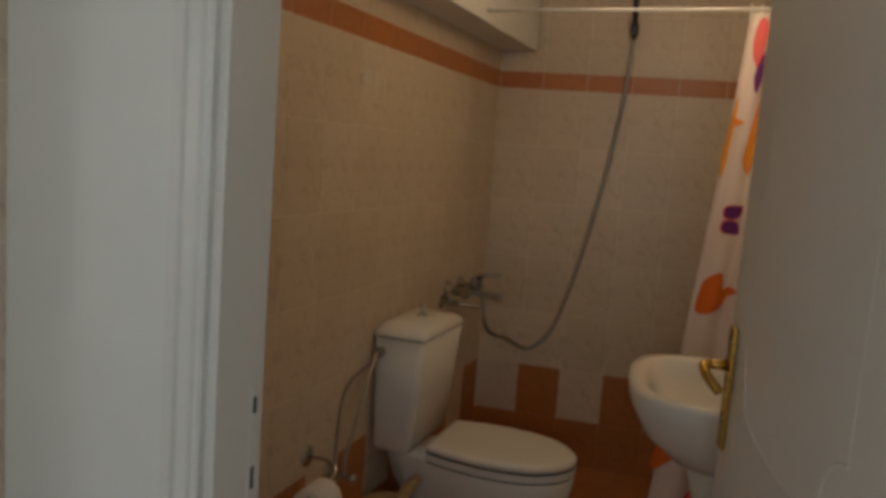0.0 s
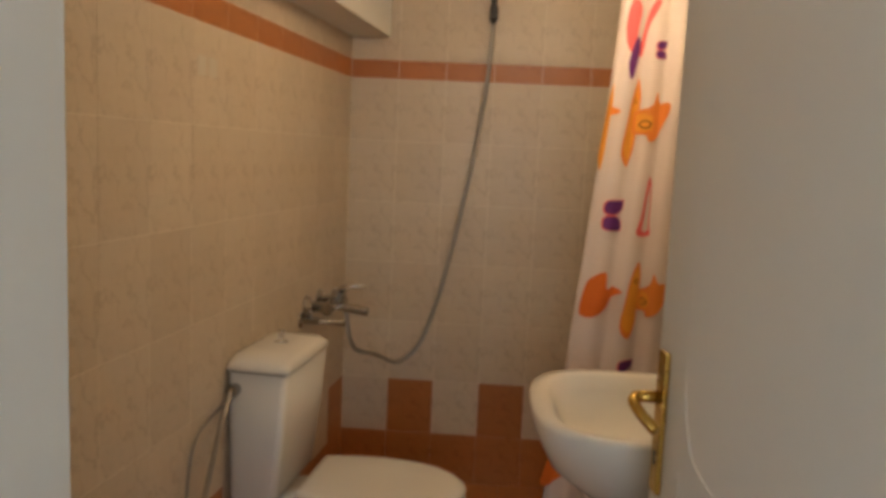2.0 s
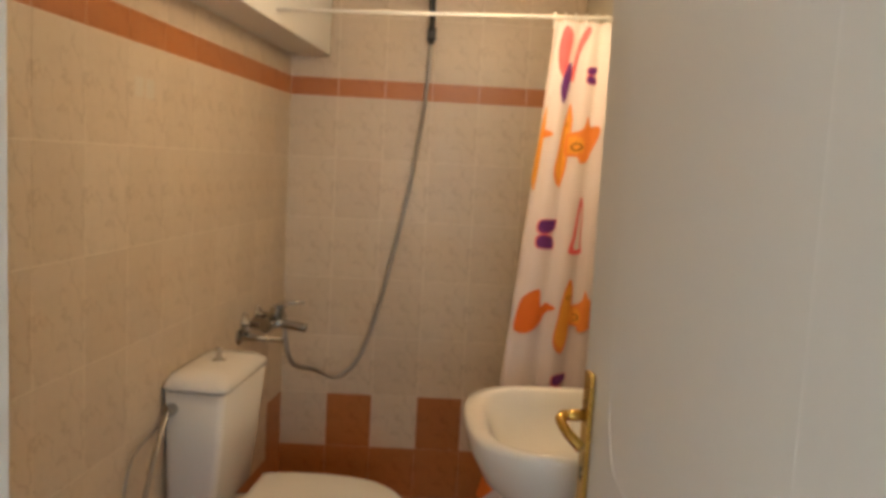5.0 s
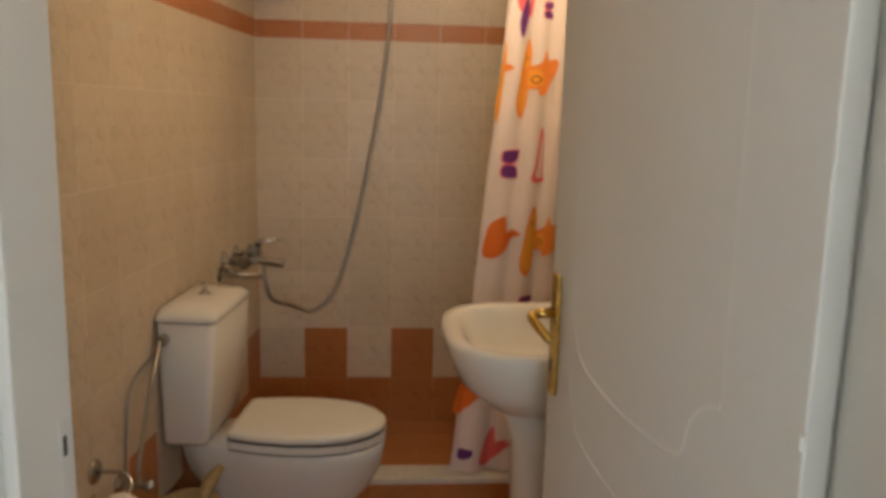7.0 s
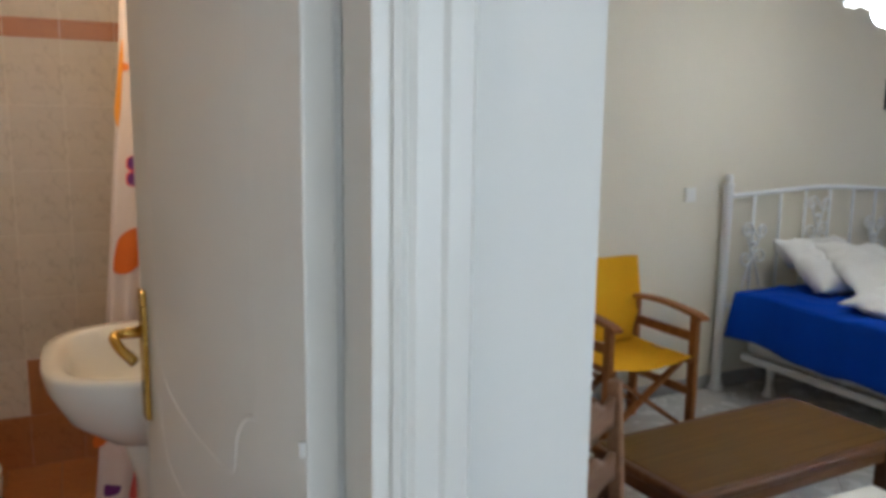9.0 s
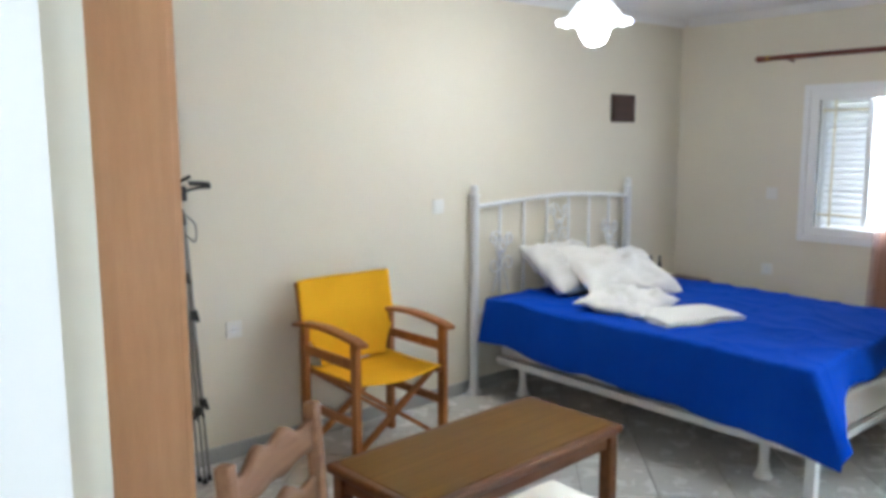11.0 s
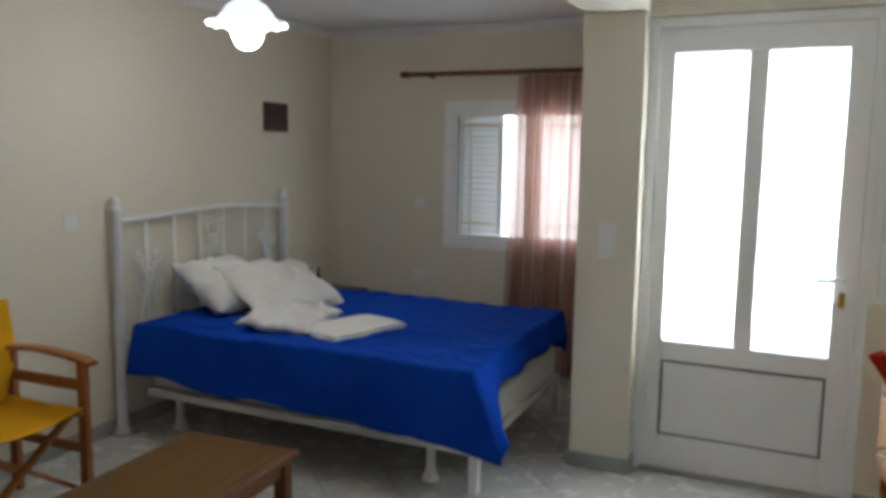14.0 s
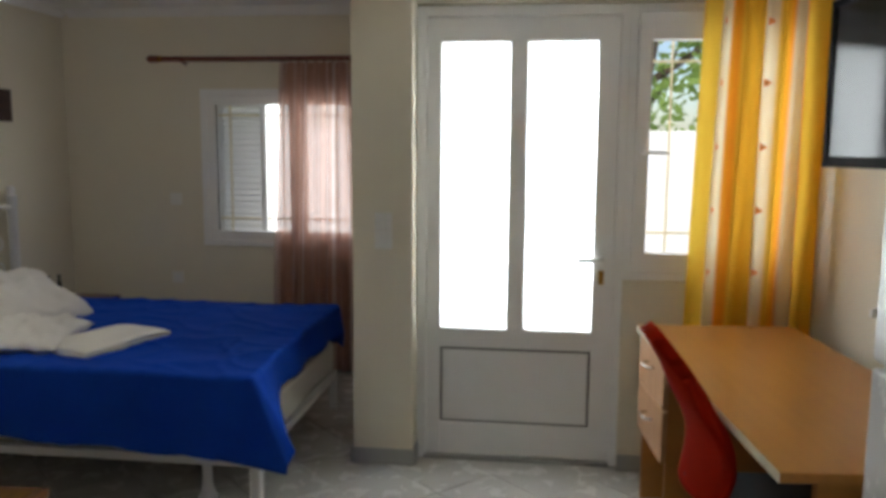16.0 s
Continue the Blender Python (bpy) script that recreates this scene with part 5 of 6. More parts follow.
plug = wall_box("wall_socket", "white plastic wall socket above the desk", "socket", pose(3.33, S_Y, 0.93, 0, 0, 0), socket=True, group="wall sockets")
part("plug", rod_between(bmesh.new(), (0, 0.009, 0), (0, 0.045, 0), 0.018, 0.015, 14), M_PLASTIC, plug)

# ---- trees behind the garden wall ----
def leaf_crown(name_seed, centre, radius, count):
    random.seed(name_seed)
    verts, faces = [], []
    lobes = [(Vector(centre) + Vector((random.uniform(-1, 1), random.uniform(-1, 1), random.uniform(-0.7, 0.8))) * radius * 0.7, radius * random.uniform(0.25, 0.5)) for _ in range(16)]
    for _ in range(count):
        c, r = random.choice(lobes)
        d = Vector((random.gauss(0, 1), random.gauss(0, 1), random.gauss(0, 1))).normalized()
        p = c + d * r * random.uniform(0.6, 1.05)
        a = Vector((random.gauss(0, 1), random.gauss(0, 1), random.gauss(0, 0.6))).normalized()
        b = a.cross(Vector((random.gauss(0, 1), random.gauss(0, 1), random.gauss(0, 1)))).normalized()
        s = random.uniform(0.06, 0.12)
        k = len(verts)
        verts += [p - a * s, p + b * s * 0.42, p + a * s, p - b * s * 0.42]
        faces.append((k, k + 1, k + 2, k + 3))
    me = bpy.data.meshes.new("crown")
    me.from_pydata([tuple(v) for v in verts], [], faces)
    me.materials.append(M_LEAF)
    return me


def tree(at, height, radius, seed, label):
    ob = thing("tree", label, "tree", Matrix.Translation(at), "trees behind the wall")
    bm = tube(bmesh.new(), bend([(0, 0, 0), (0.08, 0.05, height * 0.3), (-0.05, 0.1, height * 0.6), (0.05, 0.0, height * 0.85)], 6), [0.16 - 0.12 * i / 18 for i in range(19)], 10)
    t = part("trunk", bm, M_BARK, ob)
    random.seed(seed)
    for k in range(6):
        a = random.uniform(0, 6.28)
        z = height * random.uniform(0.4, 0.7)
        part("limb", tube(bmesh.new(), [(0, 0.05, z), (math.cos(a) * radius * 0.4, math.sin(a) * radius * 0.4, z + 0.4), (math.cos(a) * radius * 0.75, math.sin(a) * radius * 0.75, z + 1.0)], [0.06, 0.04, 0.015], 8), M_BARK, t)
    cr = new("crown", leaf_crown(seed, (0, 0, height * 0.82), radius, 3200))
    cr.parent = ob


tree((10.2, -1.1, -0.12), 3.6, 1.9, 11, "leafy green tree behind the whitewashed wall")
tree((11.0, -4.2, -0.12), 4.2, 2.1, 12, "leafy green tree behind the whitewashed wall")
tree((10.5, 3.6, -0.12), 3.4, 1.8, 13, "leafy green tree behind the whitewashed wall")
random.seed(0)

# ---- bathroom things ----
def loft(bm, rings, close=True):
    """Skin a list of rings of points."""
    rows = [[bm.verts.new(p) for p in r] for r in rings]
    n = len(rows[0])
    for a, b in zip(rows, rows[1:]):
        for i in range(n):
            j = (i + 1) % n
            bm.faces.new((a[i], a[j], b[j], b[i]))
    if close:
        bm.faces.new(rows[0][::-1])
        bm.faces.new(rows[-1])
    return bm


# toilet: local x points away from the wall, z from the bathroom floor
TO = pose(-0.965, 2.425, BATH, 0, 0, -6) @ Matrix.Diagonal((1, 1, 1.025, 1))
wc = thing("toilet", "white ceramic toilet with a closed lid and cistern", "toilet", TO)
BOWL = [(0.04, 0.095), (0.11, 0.105), (0.18, 0.122), (0.25, 0.150), (0.33, 0.173), (0.42, 0.183), (0.52, 0.173), (0.60, 0.145), (0.65, 0.104), (0.678, 0.055), (0.686, 0.018)]
LID = [(0.198, 0.138), (0.202, 0.148), (0.215, 0.155), (0.30, 0.175), (0.40, 0.185), (0.50, 0.177), (0.58, 0.152), (0.64, 0.108), (0.676, 0.058), (0.688, 0.018)]


def outline(profile, z, along=1.0, across=1.0, mid=0.40):
    """A closed ring from half widths along x, scaled about mid."""
    near = [Vector((mid + (x - mid) * along, -w * across, z)) for x, w in profile]
    return near + [Vector((p.x, -p.y, z)) for p in reversed(near)]


bm = loft(bmesh.new(), [outline(BOWL, 0.0, 0.60, 0.60, 0.30), outline(BOWL, 0.02, 0.59, 0.585, 0.30), outline(BOWL, 0.10, 0.60, 0.58, 0.30), outline(BOWL, 0.18, 0.68, 0.66, 0.34), outline(BOWL, 0.25, 0.83, 0.80, 0.40),
                        outline(BOWL, 0.31, 0.94, 0.92, 0.42), outline(BOWL, 0.36, 0.985, 0.98), outline(BOWL, 0.395), outline(BOWL, 0.405, 0.985, 0.975)])
part("bowl", bm, M_CERAMIC, wc, soft=True)
# the shade in the gaps below seat and lid is drawn as dark rings
part("seat_gap_shade", loft(bmesh.new(), [outline(LID, 0.4055, 0.985, 0.98), outline(LID, 0.4135, 0.985, 0.98)]), M_GAP_BOTTLE, wc, "dark ring for the shade under the seat")
part("seat_ring", loft(bmesh.new(), [outline(LID, 0.4125), outline(LID, 0.434), outline(LID, 0.4365, 0.98, 0.975)]), M_CERAMIC, wc)
part("lid_gap_shade", loft(bmesh.new(), [outline(LID, 0.436, 0.99, 0.985), outline(LID, 0.4435, 0.99, 0.985)]), M_GAP_BOTTLE, wc)
part("lid", loft(bmesh.new(), [outline(LID, 0.443, 0.985, 0.98), outline(LID, 0.448), outline(LID, 0.460), outline(LID, 0.4665, 0.975, 0.965), outline(LID, 0.4695, 0.88, 0.86), outline(LID, 0.4700, 0.5, 0.45)]), M_CERAMIC, wc, soft=True)
for y in (-0.075, 0.075):
    part("lid_hinge", rod_between(bmesh.new(), (0.212, y - 0.02, 0.445), (0.212, y + 0.02, 0.445), 0.012, 0.012, 12), M_CERAMIC, wc)


def slab_ring(x0, x1, half, z, r, n=6):
    """A rounded oblong ring."""
    pts = []
    for cx, cy, a0 in ((x1 - r, half - r, 0), (x0 + r, half - r, 90), (x0 + r, -half + r, 180), (x1 - r, -half + r, 270)):
        for k in range(n + 1):
            a = radians(a0 + 90 * k / n)
            pts.append(Vector((cx + r * math.cos(a), cy + r * math.sin(a), z)))
    return pts


cist = part("cistern", loft(bmesh.new(), [slab_ring(0.012, 0.140, 0.168, 0.425, 0.02), slab_ring(0.008, 0.150, 0.176, 0.44, 0.022), slab_ring(0.006, 0.172, 0.185, 0.62, 0.022), slab_ring(0.004, 0.186, 0.192, 0.813, 0.02)]), M_CERAMIC, wc, soft=True)
part("lid_joint", loft(bmesh.new(), [slab_ring(0.006, 0.184, 0.190, 0.813, 0.02), slab_ring(0.006, 0.184, 0.190, 0.817, 0.02)]), M_GAP_BOTTLE, cist)
part("cistern_lid", loft(bmesh.new(), [slab_ring(0.0, 0.191, 0.195, 0.817, 0.020), slab_ring(0.0, 0.194, 0.198, 0.824, 0.022), slab_ring(0.001, 0.190, 0.192, 0.838, 0.032), slab_ring(0.006, 0.176, 0.172, 0.854, 0.045), slab_ring(0.03, 0.13, 0.11, 0.864, 0.045)]), M_CERAMIC, cist, soft=True)
part("flush_knob", lathe(bmesh.new(), [(0.024, 0.858), (0.022, 0.864), (0.008, 0.868), (0.007, 0.886), (0.012, 0.892), (0.010, 0.900), (0.0, 0.902)], Matrix.Translation((0.095, 0, 0)), 20), M_CHROME, cist, "chrome pull knob", soft=True)
part("inlet_nut", rod_between(bmesh.new(), (0.032, -0.188, 0.765), (0.032, -0.222, 0.765), 0.019, 0.017, 10), M_CHROME, cist)


def left_wall(u, z, out=0.0):
    return LEFT_M @ Vector((u, out, z))


# water feed: stop valve on the left wall with a hose up to the cistern
feed = thing("water_feed", "chrome stop valve with a braided hose to the cistern", "valve")
vu, vz = 1.47, 0.50
p0 = left_wall(vu, vz, 0.0)
part("rosette", lathe(bmesh.new(), [(0.030, 0), (0.028, 0.006), (0.014, 0.012), (0.012, 0.014)], LEFT_M @ Matrix.Translation((vu, 0, vz)) @ pose(0, 0, 0, -90, 0, 0), 20), M_CHROME, feed, soft=True)
part("valve_body", rod_between(bmesh.new(), p0, left_wall(vu, vz, 0.075), 0.011, 0.011, 14), M_CHROME, feed)
part("valve_knob", lathe(bmesh.new(), [(0.010, 0), (0.017, 0.005), (0.017, 0.022), (0.0, 0.027)], LEFT_M @ Matrix.Translation((vu, 0.075, vz)) @ pose(0, 0, 0, -90, 0, 0), 14), M_CHROME, feed, soft=True)
nut = TO @ Vector((0.032, -0.222, 0.765))
hose = bend([left_wall(vu, vz, 0.06), left_wall(vu, vz + 0.06, 0.06), left_wall(1.40, 0.64, 0.05), left_wall(1.325, 0.75, 0.045), nut + Vector((0.0, -0.02, -0.02)), nut], 8)
part("hose", tube(bmesh.new(), hose, 0.0075, 8), M_HOSE, feed, "grey braided hose", soft=True)
hose2 = bend([left_wall(1.465, 0.44, 0.02), left_wall(1.46, 0.60, 0.02), left_wall(1.44, 0.71, 0.02), left_wall(1.40, 0.768, 0.02), left_wall(1.33, 0.79, 0.02), left_wall(1.25, 0.80, 0.02)], 8)
part("hose", tube(bmesh.new(), hose2, 0.0045, 8), M_HOSE, feed, soft=True)

# toilet paper
tp = thing("paper_holder", "chrome wall holder with a white paper roll", "paper holder")
hu = 1.64
part("rosette", lathe(bmesh.new(), [(0.033, 0), (0.031, 0.006), (0.016, 0.012), (0.0, 0.014)], LEFT_M @ Matrix.Translation((hu - 0.04, 0, 0.60)) @ pose(0, 0, 0, -90, 0, 0), 20), M_CHROME, tp, soft=True)
part("arm", tube(bmesh.new(), bend([left_wall(hu - 0.04, 0.60, 0.01), left_wall(hu - 0.04, 0.60, 0.07), left_wall(hu - 0.03, 0.58, 0.10), left_wall(hu + 0.02, 0.555, 0.10), left_wall(hu + 0.13, 0.555, 0.10)], 6), 0.006, 8), M_CHROME, tp, soft=True)
part("paper_roll", lathe(bmesh.new(), [(0.020, 0.0), (0.052, 0.0), (0.055, 0.004), (0.055, 0.096), (0.052, 0.10), (0.020, 0.10), (0.020, 0.0)], LEFT_M @ Matrix.Translation((hu + 0.015, 0.10, 0.522)) @ pose(0, 0, 0, 0, 90, 0), 28), M_PAPER, tp, "white paper roll", soft=True)

# wicker bin with a wooden brush beside the toilet
bin_ob = thing("waste_basket", "small brown waste basket beside the toilet", "basket", pose(-0.890, 2.20, BATH))
bm = lathe(bmesh.new(), [(0.070, 0.0), (0.078, 0.01), (0.090, 0.262), (0.096, 0.268), (0.090, 0.274), (0.084, 0.262), (0.072, 0.015), (0.0, 0.012)], None, 28)
part("basket_wall", bm, M_BASKET, bin_ob, soft=True)
for k in range(7):
    z = 0.04 + 0.034 * k
    part("weave_band", tube(bmesh.new(), [Vector(((0.0785 + 0.012 * z / 0.262) * math.cos(a), (0.0785 + 0.012 * z / 0.262) * math.sin(a), z)) for a in (2 * math.pi * i / 28 for i in range(29))], 0.005, 6), M_BASKET, bin_ob, soft=True)
brush = bend([(-0.02, -0.02, 0.05), (0.02, 0.02, 0.20), (0.045, 0.06, 0.29), (0.085, 0.10, 0.345)], 8)
part("brush_handle", tube(bmesh.new(), brush, [0.008 + 0.014 * max(0.0, math.sin(math.pi * min(1.0, max(0.0, (i / (len(brush) - 1) - 0.45) / 0.6)))) for i in range(len(brush))], 10), M_BASKET, bin_ob, "pale wooden handle", soft=True)

# washbasin on its pedestal, fixed to the partition; local x points to the wall
SB = pose(-0.140, 1.845, BATH)
sink = thing("washbasin", "white ceramic washbasin on a pedestal", "washbasin", SB)


def basin_ring(x0, x1, half, z, n=44, power=3.0, back=6.0):
    cx, out = (x0 + x1) / 2, []
    for i in range(n):
        a = 2 * math.pi * i / n
        c, s = math.cos(a), math.sin(a)
        pw = power if c < 0 else back
        out.append(Vector((cx + (x1 - x0) / 2 * math.copysign(abs(c) ** (2 / pw), c), half * math.copysign(abs(s) ** (2 / pw), s), z)))
    return out


rim = 0.935
rings = [basin_ring(0.20, 0.40, 0.10, rim - 0.215), basin_ring(0.12, 0.47, 0.16, rim - 0.19), basin_ring(0.045, 0.51, 0.225, rim - 0.125), basin_ring(0.008, 0.52, 0.265, rim - 0.05), basin_ring(0.0, 0.52, 0.275, rim - 0.012), basin_ring(0.004, 0.52, 0.272, rim),
         basin_ring(0.030, 0.505, 0.250, rim + 0.002), basin_ring(0.050, 0.385, 0.232, rim - 0.006), basin_ring(0.065, 0.378, 0.218, rim - 0.04), basin_ring(0.10, 0.36, 0.180, rim - 0.10), basin_ring(0.16, 0.32, 0.10, rim - 0.135), basin_ring(0.22, 0.26, 0.03, rim - 0.140)]
part("basin", loft(bmesh.new(), rings), M_CERAMIC, sink, soft=True)
part("pedestal", loft(bmesh.new(), [basin_ring(0.17, 0.42, 0.105, 0.0, back=3), basin_ring(0.175, 0.42, 0.10, 0.03, back=3), basin_ring(0.20, 0.41, 0.082, 0.30, back=3), basin_ring(0.19, 0.42, 0.095, 0.62, back=3), basin_ring(0.15, 0.44, 0.125, rim - 0.17, back=3)]), M_CERAMIC, sink, soft=True)
part("drain", lathe(bmesh.new(), [(0.022, 0), (0.022, 0.003), (0.0, 0.002)], Matrix.Translation((0.24, 0, rim - 0.140)), 20), M_CHROME, sink, soft=True)
tap = part("basin_tap", lathe(bmesh.new(), [(0.026, 0), (0.024, 0.006), (0.020, 0.012), (0.020, 0.10), (0.022, 0.105), (0.0, 0.115)], Matrix.Translation((0.44, 0, rim)), 20), M_CHROME, sink, soft=True)
part("spout", tube(bmesh.new(), bend([(0.44, 0, rim + 0.06), (0.37, 0, rim + 0.075), (0.31, 0, rim + 0.07), (0.30, 0, rim + 0.055)], 6), 0.011, 10), M_CHROME, tap, soft=True)
part("tap_lever", tube(bmesh.new(), [(0.44, 0, rim + 0.11), (0.40, 0, rim + 0.13), (0.34, 0, rim + 0.14)], 0.007, 8), M_CHROME, tap, soft=True)

# shower mixer on the left wall
mx = thing("shower_mixer", "chrome shower mixer with a lever on the wall", "shower mixer")
MZ, MU = 0.945, 0.43
for u in (MU - 0.075, MU + 0.075):
    part("rosette", lathe(bmesh.new(), [(0.042, 0), (0.038, 0.008), (0.019, 0.016), (0.016, 0.035), (0.0, 0.036)], LEFT_M @ Matrix.Translation((u, 0, MZ)) @ pose(0, 0, 0, -90, 0, 0), 20), M_CHROME, mx, soft=True)
    part("union", rod_between(bmesh.new(), left_wall(u, MZ, 0.03), left_wall(u, MZ, 0.075), 0.021, 0.021, 6), M_CHROME, mx)
part("mixer_body", rod_between(bmesh.new(), left_wall(MU - 0.095, MZ, 0.085), left_wall(MU + 0.095, MZ, 0.085), 0.026, 0.026, 18), M_CHROME, mx)
part("cartridge", rod_between(bmesh.new(), left_wall(MU, MZ, 0.085), left_wall(MU, MZ + 0.055, 0.105), 0.029, 0.026, 18), M_CHROME, mx)
part("lever", tube(bmesh.new(), [left_wall(MU, MZ + 0.055, 0.105), left_wall(MU, MZ + 0.072, 0.135), left_wall(MU, MZ + 0.080, 0.205)], [0.014, 0.009, 0.006], 10), M_CHROME, mx, soft=True)
part("spout", tube(bmesh.new(), bend([left_wall(MU, MZ - 0.005, 0.10), left_wall(MU, MZ - 0.01, 0.15), left_wall(MU, MZ - 0.018, 0.215)], 6), 0.016, 12), M_CHROME, mx, soft=True)

# small wall tap below the mixer
wt = thing("wall_tap", "small chrome wall tap beside the shower mixer", "tap")
TU, TZ2 = 0.565, 0.905
part("rosette", lathe(bmesh.new(), [(0.030, 0), (0.028, 0.006), (0.014, 0.012), (0.0, 0.014)], LEFT_M @ Matrix.Translation((TU, 0, TZ2)) @ pose(0, 0, 0, -90, 0, 0), 20), M_CHROME, wt, soft=True)
part("tap_body", rod_between(bmesh.new(), left_wall(TU, TZ2, 0.01), left_wall(TU, TZ2, 0.075), 0.013, 0.011, 14), M_CHROME, wt)
part("tap_spout", tube(bmesh.new(), bend([left_wall(TU, TZ2, 0.07), left_wall(TU - 0.02, TZ2 - 0.004, 0.11), left_wall(TU - 0.05, TZ2 - 0.012, 0.15)], 6), 0.009, 10), M_CHROME, wt, soft=True)
part("tap_handle", lathe(bmesh.new(), [(0.008, 0.0), (0.008, 0.022), (0.019, 0.026), (0.019, 0.038), (0.0, 0.042)], LEFT_M @ Matrix.Translation((TU, 0.03, TZ2)), 14), M_CHROME, wt, soft=True)

# shower hose up to the hand shower
sh = thing("hand_shower", "chrome hand shower on a wall bracket with a long hose", "shower")
HXX = -0.272
pts = bend([left_wall(MU - 0.03, MZ - 0.02, 0.12), left_wall(MU - 0.04, 0.78, 0.15), (-0.692, 3.25, 0.692), (-0.605, 3.31, 0.648), (-0.520, 3.34, 0.720), (-0.455, 3.365, 0.90), (-0.400, 3.38, 1.13), (-0.330, 3.392, 1.50), (-0.287, 3.398, 1.83), (HXX, 3.39, 2.08)], 8)
part("hose", tube(bmesh.new(), pts, 0.0085, 8), M_HOSE, sh, "ribbed steel hose", soft=True)
part("bracket", box(HXX - 0.018, FAR - 0.065, 2.085, HXX + 0.018, FAR - 0.002, 2.135, bevel=0.006), M_BLACK, sh, "dark wall bracket")
part("handle", tube(bmesh.new(), [(HXX, 3.38, 2.07), (HXX, 3.36, 2.16), (HXX - 0.005, 3.31, 2.26)], [0.011, 0.013, 0.014], 12), M_BLACK, sh, soft=True)
part("rose", lathe(bmesh.new(), [(0.0, 0.02), (0.03, 0.016), (0.042, 0.0), (0.038, -0.012), (0.0, -0.012)], pose(HXX - 0.03, 3.27, 2.27, 28, -14, 0), 24), M_CHROME, sh, soft=True)

# curtain rail and shower curtain
rail = thing("shower_rail", "white shower curtain rail across the bathroom", "curtain rail")
part("rail_tube", tube(bmesh.new(), [(-0.945, 2.655, 2.035), (PART0 - 0.002, 2.655, 2.075)], 0.0062, 12), M_PLASTIC, rail, soft=True)
part("rail_end", rod_between(bmesh.new(), (PART0 - 0.02, 2.655, 2.0745), (PART0, 2.655, 2.075), 0.028, 0.028, 18), M_PLASTIC, rail)
for k in range(7):
    x = 0.13 + 0.034 * k
    ring = [Vector((x, 2.655 + 0.021 * math.cos(a), 2.058 + 0.024 * math.sin(a))) for a in (2 * math.pi * i / 16 for i in range(17))]
    part("curtain_ring", tube(bmesh.new(), ring, 0.0025, 6), M_PLASTIC, rail)


def shower_cloth(u, v):
    """The gathered shower curtain; u runs from its free edge to the partition, v downwards."""
    v = max(v, 0.0)
    top = 0.128 + (PART0 - 0.018 - 0.128) * u
    bot = -0.045 + (PART0 - 0.020 + 0.045) * u
    x = top + (bot - top) * v ** 1.15
    amp = 0.008 + 0.010 * v
    ph = u * 2 * math.pi * 3.3 + 0.5 * math.sin(v * 3)
    return Vector((x + 0.3 * amp * math.cos(ph), 2.645 + amp * math.sin(ph) + 0.01 * math.sin(v * 5 + u * 4), 2.055 + (0.205 - 2.055) * v))


sc = thing("shower_curtain", "white shower curtain printed with orange and purple sea animals", "shower curtain")
part("curtain_cloth", grid_sheet(bmesh.new(), 90, 60, shower_cloth), M_SHOWER, sc)


def print_patch(outline, mat, name="printed_shape", lift=0.004):
    """A printed shape that lies on the curtain; outline in (u, z)."""
    pts = [Vector((u, (2.055 - z) / 1.85)) for u, z in outline]
    c = sum(pts, Vector((0, 0))) / len(pts)
    bm = bmesh.new()
    rings = []
    for k in (0.0, 0.33, 0.66, 1.0):
        row = []
        for p in ([c] if k == 0 else [c.lerp(p, k) for p in pts]):
            w = shower_cloth(p.x, p.y)
            e = 0.01
            du, dv = shower_cloth(p.x + e, p.y) - shower_cloth(p.x - e, p.y), shower_cloth(p.x, p.y + e) - shower_cloth(p.x, p.y - e)
            nrm = du.cross(dv).normalized()
            if nrm.y > 0:
                nrm = -nrm
            row.append(bm.verts.new(w + nrm * lift))
        rings.append(row)
    n = len(pts)
    for i in range(n):
        bm.faces.new((rings[0][0], rings[1][i], rings[1][(i + 1) % n]))
    for a, b in zip(rings[1:], rings[2:]):
        for i in range(n):
            j = (i + 1) % n
            bm.faces.new((a[i], a[j], b[j], b[i]))
    return part(name, bm, mat, sc, soft=True)


def motif(u, z, shape, mat, lift=0.004, scale=1.0, fine=3):
    """A printed shape given by a few corners in metres about (u, z), its outline rounded."""
    wide = (shower_cloth(1.0, (2.055 - z) / 1.85) - shower_cloth(0.0, (2.055 - z) / 1.85)).x
    n = len(shape)
    pts = []
    for k in range(n):
        p0, p1, p2, p3 = (Vector(shape[(k + d) % n]) for d in (-1, 0, 1, 2))
        for q in range(fine):
            t = q / fine
            p = 0.5 * (2 * p1 + (p2 - p0) * t + (2 * p0 - 5 * p1 + 4 * p2 - p3) * t * t + (3 * p1 - p0 - 3 * p2 + p3) * t ** 3)
            pts.append((u + p.x * scale / wide, z + p.y * scale))
    return print_patch(pts, mat, lift=lift)


BODY = [(0.008, 0.140), (0.026, 0.085), (0.022, 0.0), (0.020, -0.085), (0.000, -0.140), (-0.024, -0.100), (-0.018, 0.0), (-0.010, 0.085)]
FISH = [(-0.055, 0.030), (-0.020, 0.042), (-0.004, 0.058), (0.004, 0.095), (0.016, 0.060), (0.052, 0.062), (0.050, 0.020), (0.022, -0.045), (-0.006, -0.062), (-0.016, -0.040), (-0.055, -0.036)]
TULIP = [(0.012, 0.078), (0.022, 0.020), (0.045, 0.032), (0.080, 0.016), (0.050, -0.004), (0.026, -0.042), (-0.010, -0.074), (-0.045, -0.064), (-0.040, 0.0), (-0.026, 0.050)]
